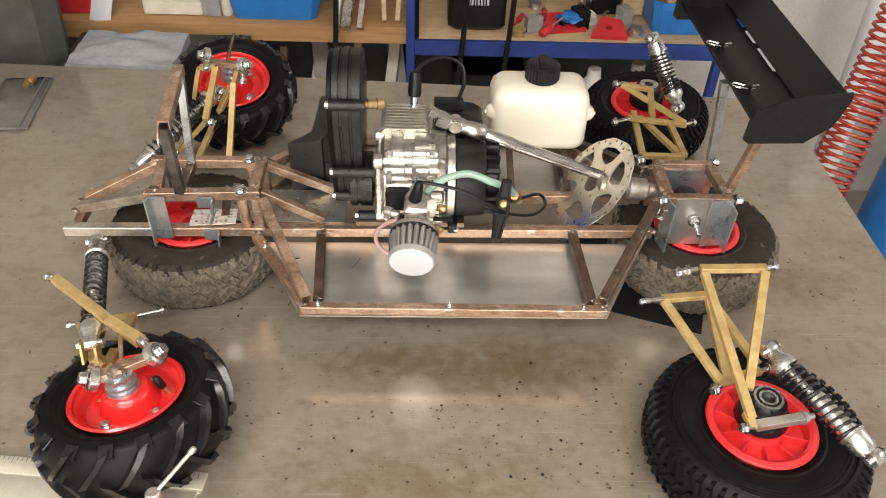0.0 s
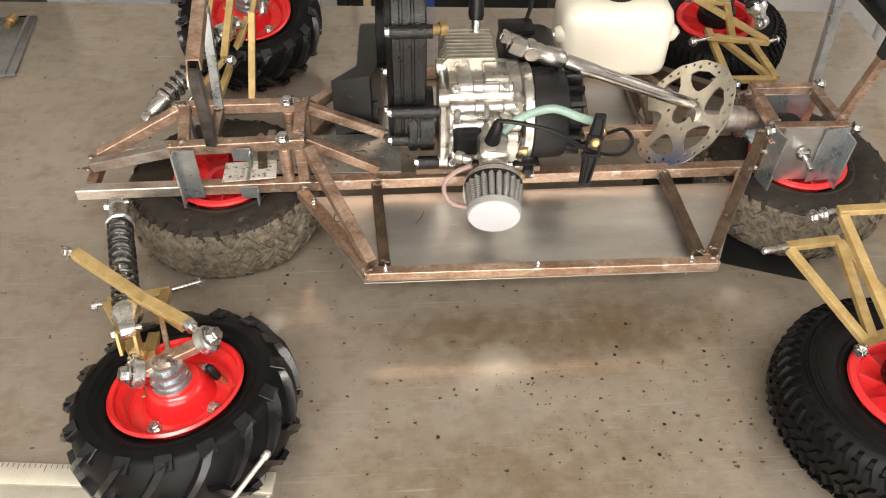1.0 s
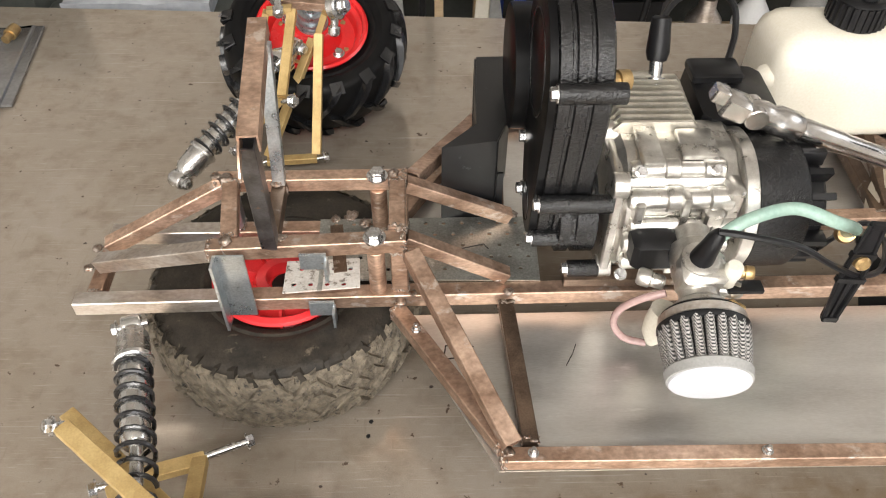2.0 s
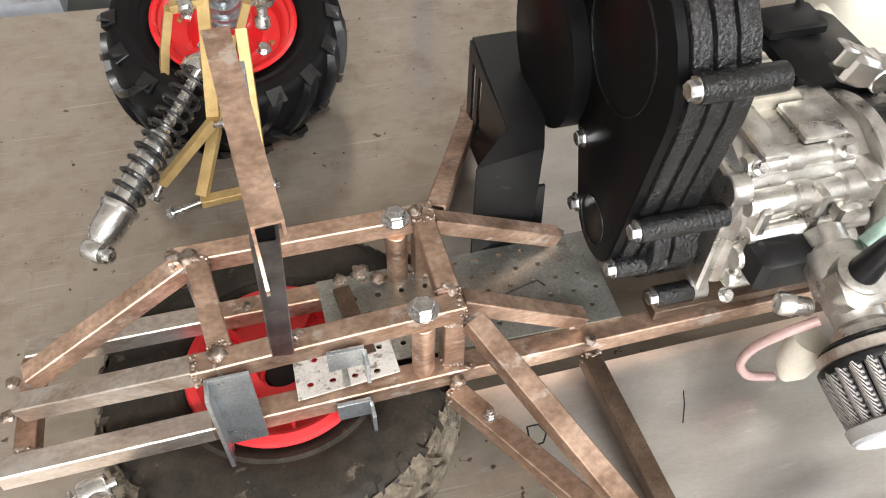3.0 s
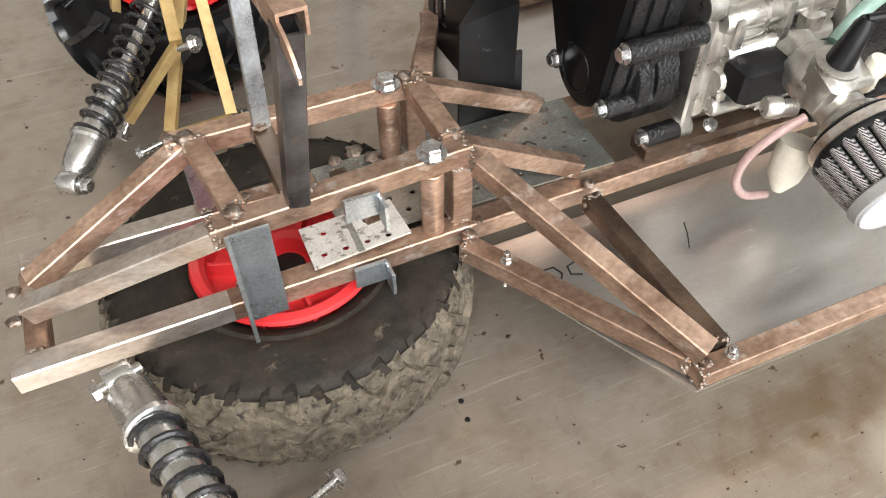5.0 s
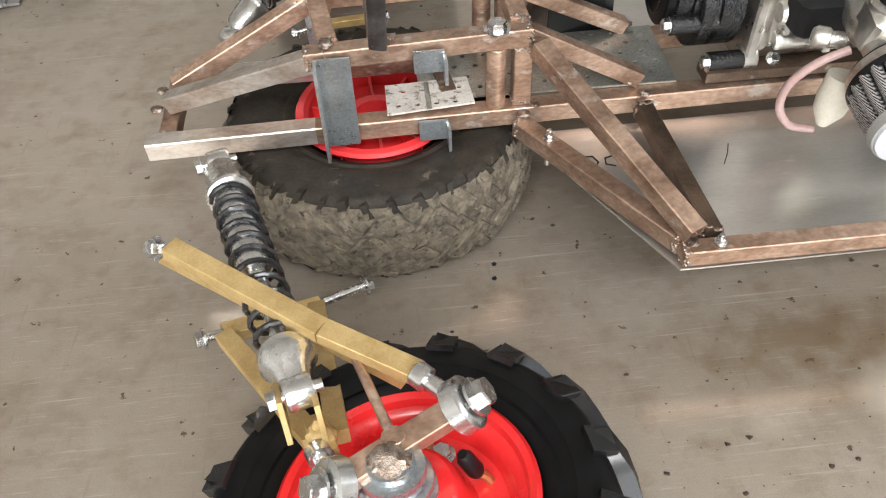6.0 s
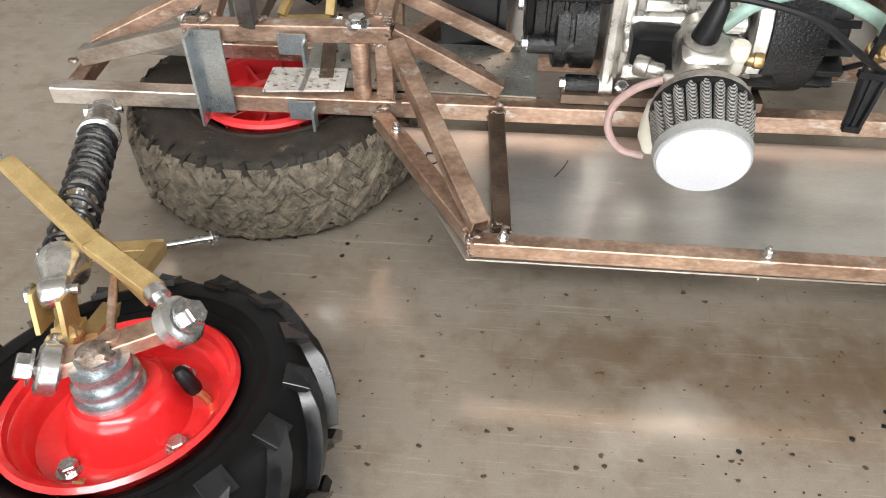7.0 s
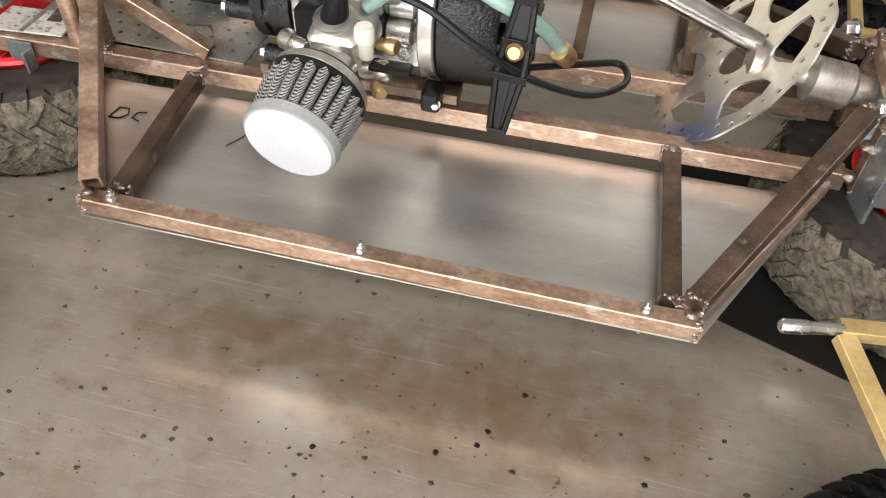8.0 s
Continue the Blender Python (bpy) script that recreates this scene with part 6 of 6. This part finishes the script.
for k, (x, y, r) in enumerate(((0.58, 2.05, 0.022), (0.46, 2.12, 0.028), (0.55, 2.12, 0.02), (0.44, 2.16, 0.02))):
    solid("steel_part", turned(B(), (x, y, -0.063), (x + 0.012, y - 0.01, -0.063 + r), [(0, r), (0.2, r * 1.05), (0.6, r), (0.65, r * 0.6), (1, r * 0.55)], 18), (M_BRIGHT, M_CREAM, M_GREY, M_PLASTIC)[k], "small machined part on the rack shelf", "machine part", "small parts")
carton("printed_box", (0.52, 2.2, -0.063), (0.08, 0.06, 0.12), M_PLASTIC, "black printed carton on the rack", "carton", 5)
carton("printed_box", (0.6, 2.2, -0.063), (0.06, 0.06, 0.11), M_WOOD2, "brown printed carton on the rack", "carton", -5)
# loose small clutter on the rack shelf
rnd = random.Random(31)
for k in range(16):
    x, y = 0.27 + 0.021 * k, rnd.uniform(2.03, 2.3)
    h = rnd.uniform(0.015, 0.045)
    if k % 3 == 0:
        solid("spool", turned(B(), (x, y, -0.0635), (x, y, -0.0635 + h), [(0, 0.02), (0.12, 0.02), (0.16, 0.012), (0.8, 0.012), (0.85, 0.02), (1, 0.02)], 18), (M_GOLD, M_BRIGHT, M_PLASTIC)[k % 9 // 3], "small spool of wire on the rack shelf", "spool", "rack clutter")
    elif k % 3 == 1:
        solid("tool_bit", turned(B(), (x, y, -0.055), (x + rnd.uniform(-0.04, 0.04), y - 0.07, -0.052), [(0, 0.007), (0.4, 0.008), (0.45, 0.004), (1, 0.003)], 12), (M_BRIGHT, M_REDT, M_PLASTIC)[k % 7 % 3], "hand tool lying on the rack shelf", "hand tool", "rack clutter")
    else:
        carton("small_box", (x, y, -0.0635), (rnd.uniform(0.02, 0.05), rnd.uniform(0.02, 0.05), h + 0.02), (M_PLASTIC, M_CREAM, M_GREY, M_WOOD2)[k % 4], "small parts box on the rack shelf", "box", rnd.uniform(-30, 30))
# under the shelf
for k in range(9):
    x = -0.62 + 0.075 * k
    solid("wood_scrap", tube(B(), (x, 2.02 + 0.01 * (k % 3), -0.484), (x + 0.05 * math.sin(k * 2.1), 2.3, -0.2 + 0.05 * math.cos(k)), 0.02 + 0.012 * (k % 3), 0.03), (M_WOOD2, M_CREAM, M_GREY)[k % 3], "scrap board stored under the shelf", "scrap", "scrap boards")
crate("mesh_basket", (0.2, 2.12, -0.444), (0.2, 0.25, 0.28), M_PLASTIC, "black mesh basket on the lower rack shelf", "basket")
for k, (x, m_) in enumerate(((0.4, M_BRIGHT), (0.5, M_PIPE), (0.62, M_GREY), (0.7, M_CREAM))):
    solid("canister", turned(B(), (x, 2.08, -0.444), (x, 2.08, -0.2 + 0.02 * k), [(0, 0.035), (0.05, 0.038), (0.8, 0.038), (0.9, 0.02), (1, 0.018)], 20), m_, "small canister on the lower rack shelf", "canister", "canisters")
# chair, bag and the right-hand corner
cr = thing("office_chair", (-1.0, 2.0, FZ), "dark upholstered workshop chair behind the bench", "chair")
part("backrest", box(B(), (-1.03, 1.83, 0.03), (0.44, 0.09, 0.42), pose(0, 0, 0, -8, 0, 0).to_3x3(), 0.42), M_DARKS, cr)
part("seat", box(B(), (-1.03, 2.0, -0.38), (0.44, 0.4, 0.08), ch=0.4), M_DARKS, cr)
part("column", cyl(B(), (-1.03, 2.0, FZ), (-1.03, 2.0, -0.42), 0.03), M_PLASTIC, cr)
pk = thing("stool", (-0.66, 1.83, FZ), "low wooden stool beside the bench", "stool")
part("stool_top", box(B(), (-0.62, 1.83, -0.06), (0.42, 0.26, 0.03), ch=0.1), M_DARKS, pk)
for x in (-0.8, -0.45):
    for y in (1.74, 1.93):
        part("leg", tube(B(), (x, y, FZ), (x, y, -0.075), 0.03), M_DARKS, pk)
bm = B()
rnd = random.Random(5)
n_ = 14
grid = [[bm.verts.new((-0.79 + 0.24 * i / n_, 1.74 + 0.17 * j / n_, -0.018 + 0.007 * noise.noise(V((i * 0.3, j * 0.45, 2))) + 0.012 * math.sin(i * 0.27) * math.sin(math.pi * j / n_))) for j in range(n_ + 1)] for i in range(n_ + 1)]
low = [[bm.verts.new((v.co.x, v.co.y, min(v.co.z - 0.004, -0.044 + 0.002 * (i == 3)))) for v in row] for i, row in enumerate(grid)]
for i in range(n_):
    for j in range(n_):
        bm.faces.new((grid[i][j], grid[i + 1][j], grid[i + 1][j + 1], grid[i][j + 1]))
        bm.faces.new((low[i][j + 1], low[i + 1][j + 1], low[i + 1][j], low[i][j]))
for i in range(n_):
    for j, f in ((0, 1), (n_, -1)):
        q = (grid[i][j], low[i][j], low[i + 1][j], grid[i + 1][j])
        bm.faces.new(q if f < 0 else q[::-1])
        q = (grid[j][i], grid[j][i + 1], low[j][i + 1], low[j][i])
        bm.faces.new(q if f < 0 else q[::-1])
solid("plastic_bag", bm, M_BAG, "crumpled clear polythene bag lying on a stool", "bag")
solid("white_pipe", cyl(B(), (1.22, 2.0, FZ), (1.36, 2.35, 1.2), 0.04, 24), M_PIPE, "white plastic pipe leaning in the corner", "pipe")
solid("coil_hose", coil(B(), (1.03, 1.7, -0.8), (1.16, 1.86, 0.14), 0.055, 0.0046, 46, 6, 14), M_COIL, "red coiled air hose hanging beside the bench", "air hose")
solid("blue_tank", turned(B(), (1.56, 2.05, FZ), (1.56, 2.05, 0.16), [(0, 0.1), (0.05, 0.12), (0.85, 0.12), (0.95, 0.08), (1, 0.04)], 32), M_BIN, "blue pressure tank on the floor", "tank")
wl = thing("wall_cable", (1.1, 2.9, 0), "black cable along the white block wall", "cable")
part("cable", sweep(B(), curve([(0.98, 2.4, 0.02), (1.06, 2.42, 0.1), (1.16, 2.44, 0.22), (1.2, 2.44, 0.5)]), 0.008, 8), M_PLASTIC, wl)
slab("wall_pier", (0.86, 2.46, FZ), (2.44, 2.6, 1.9), M_WALL, "white painted block pier behind the air hose", "wall")
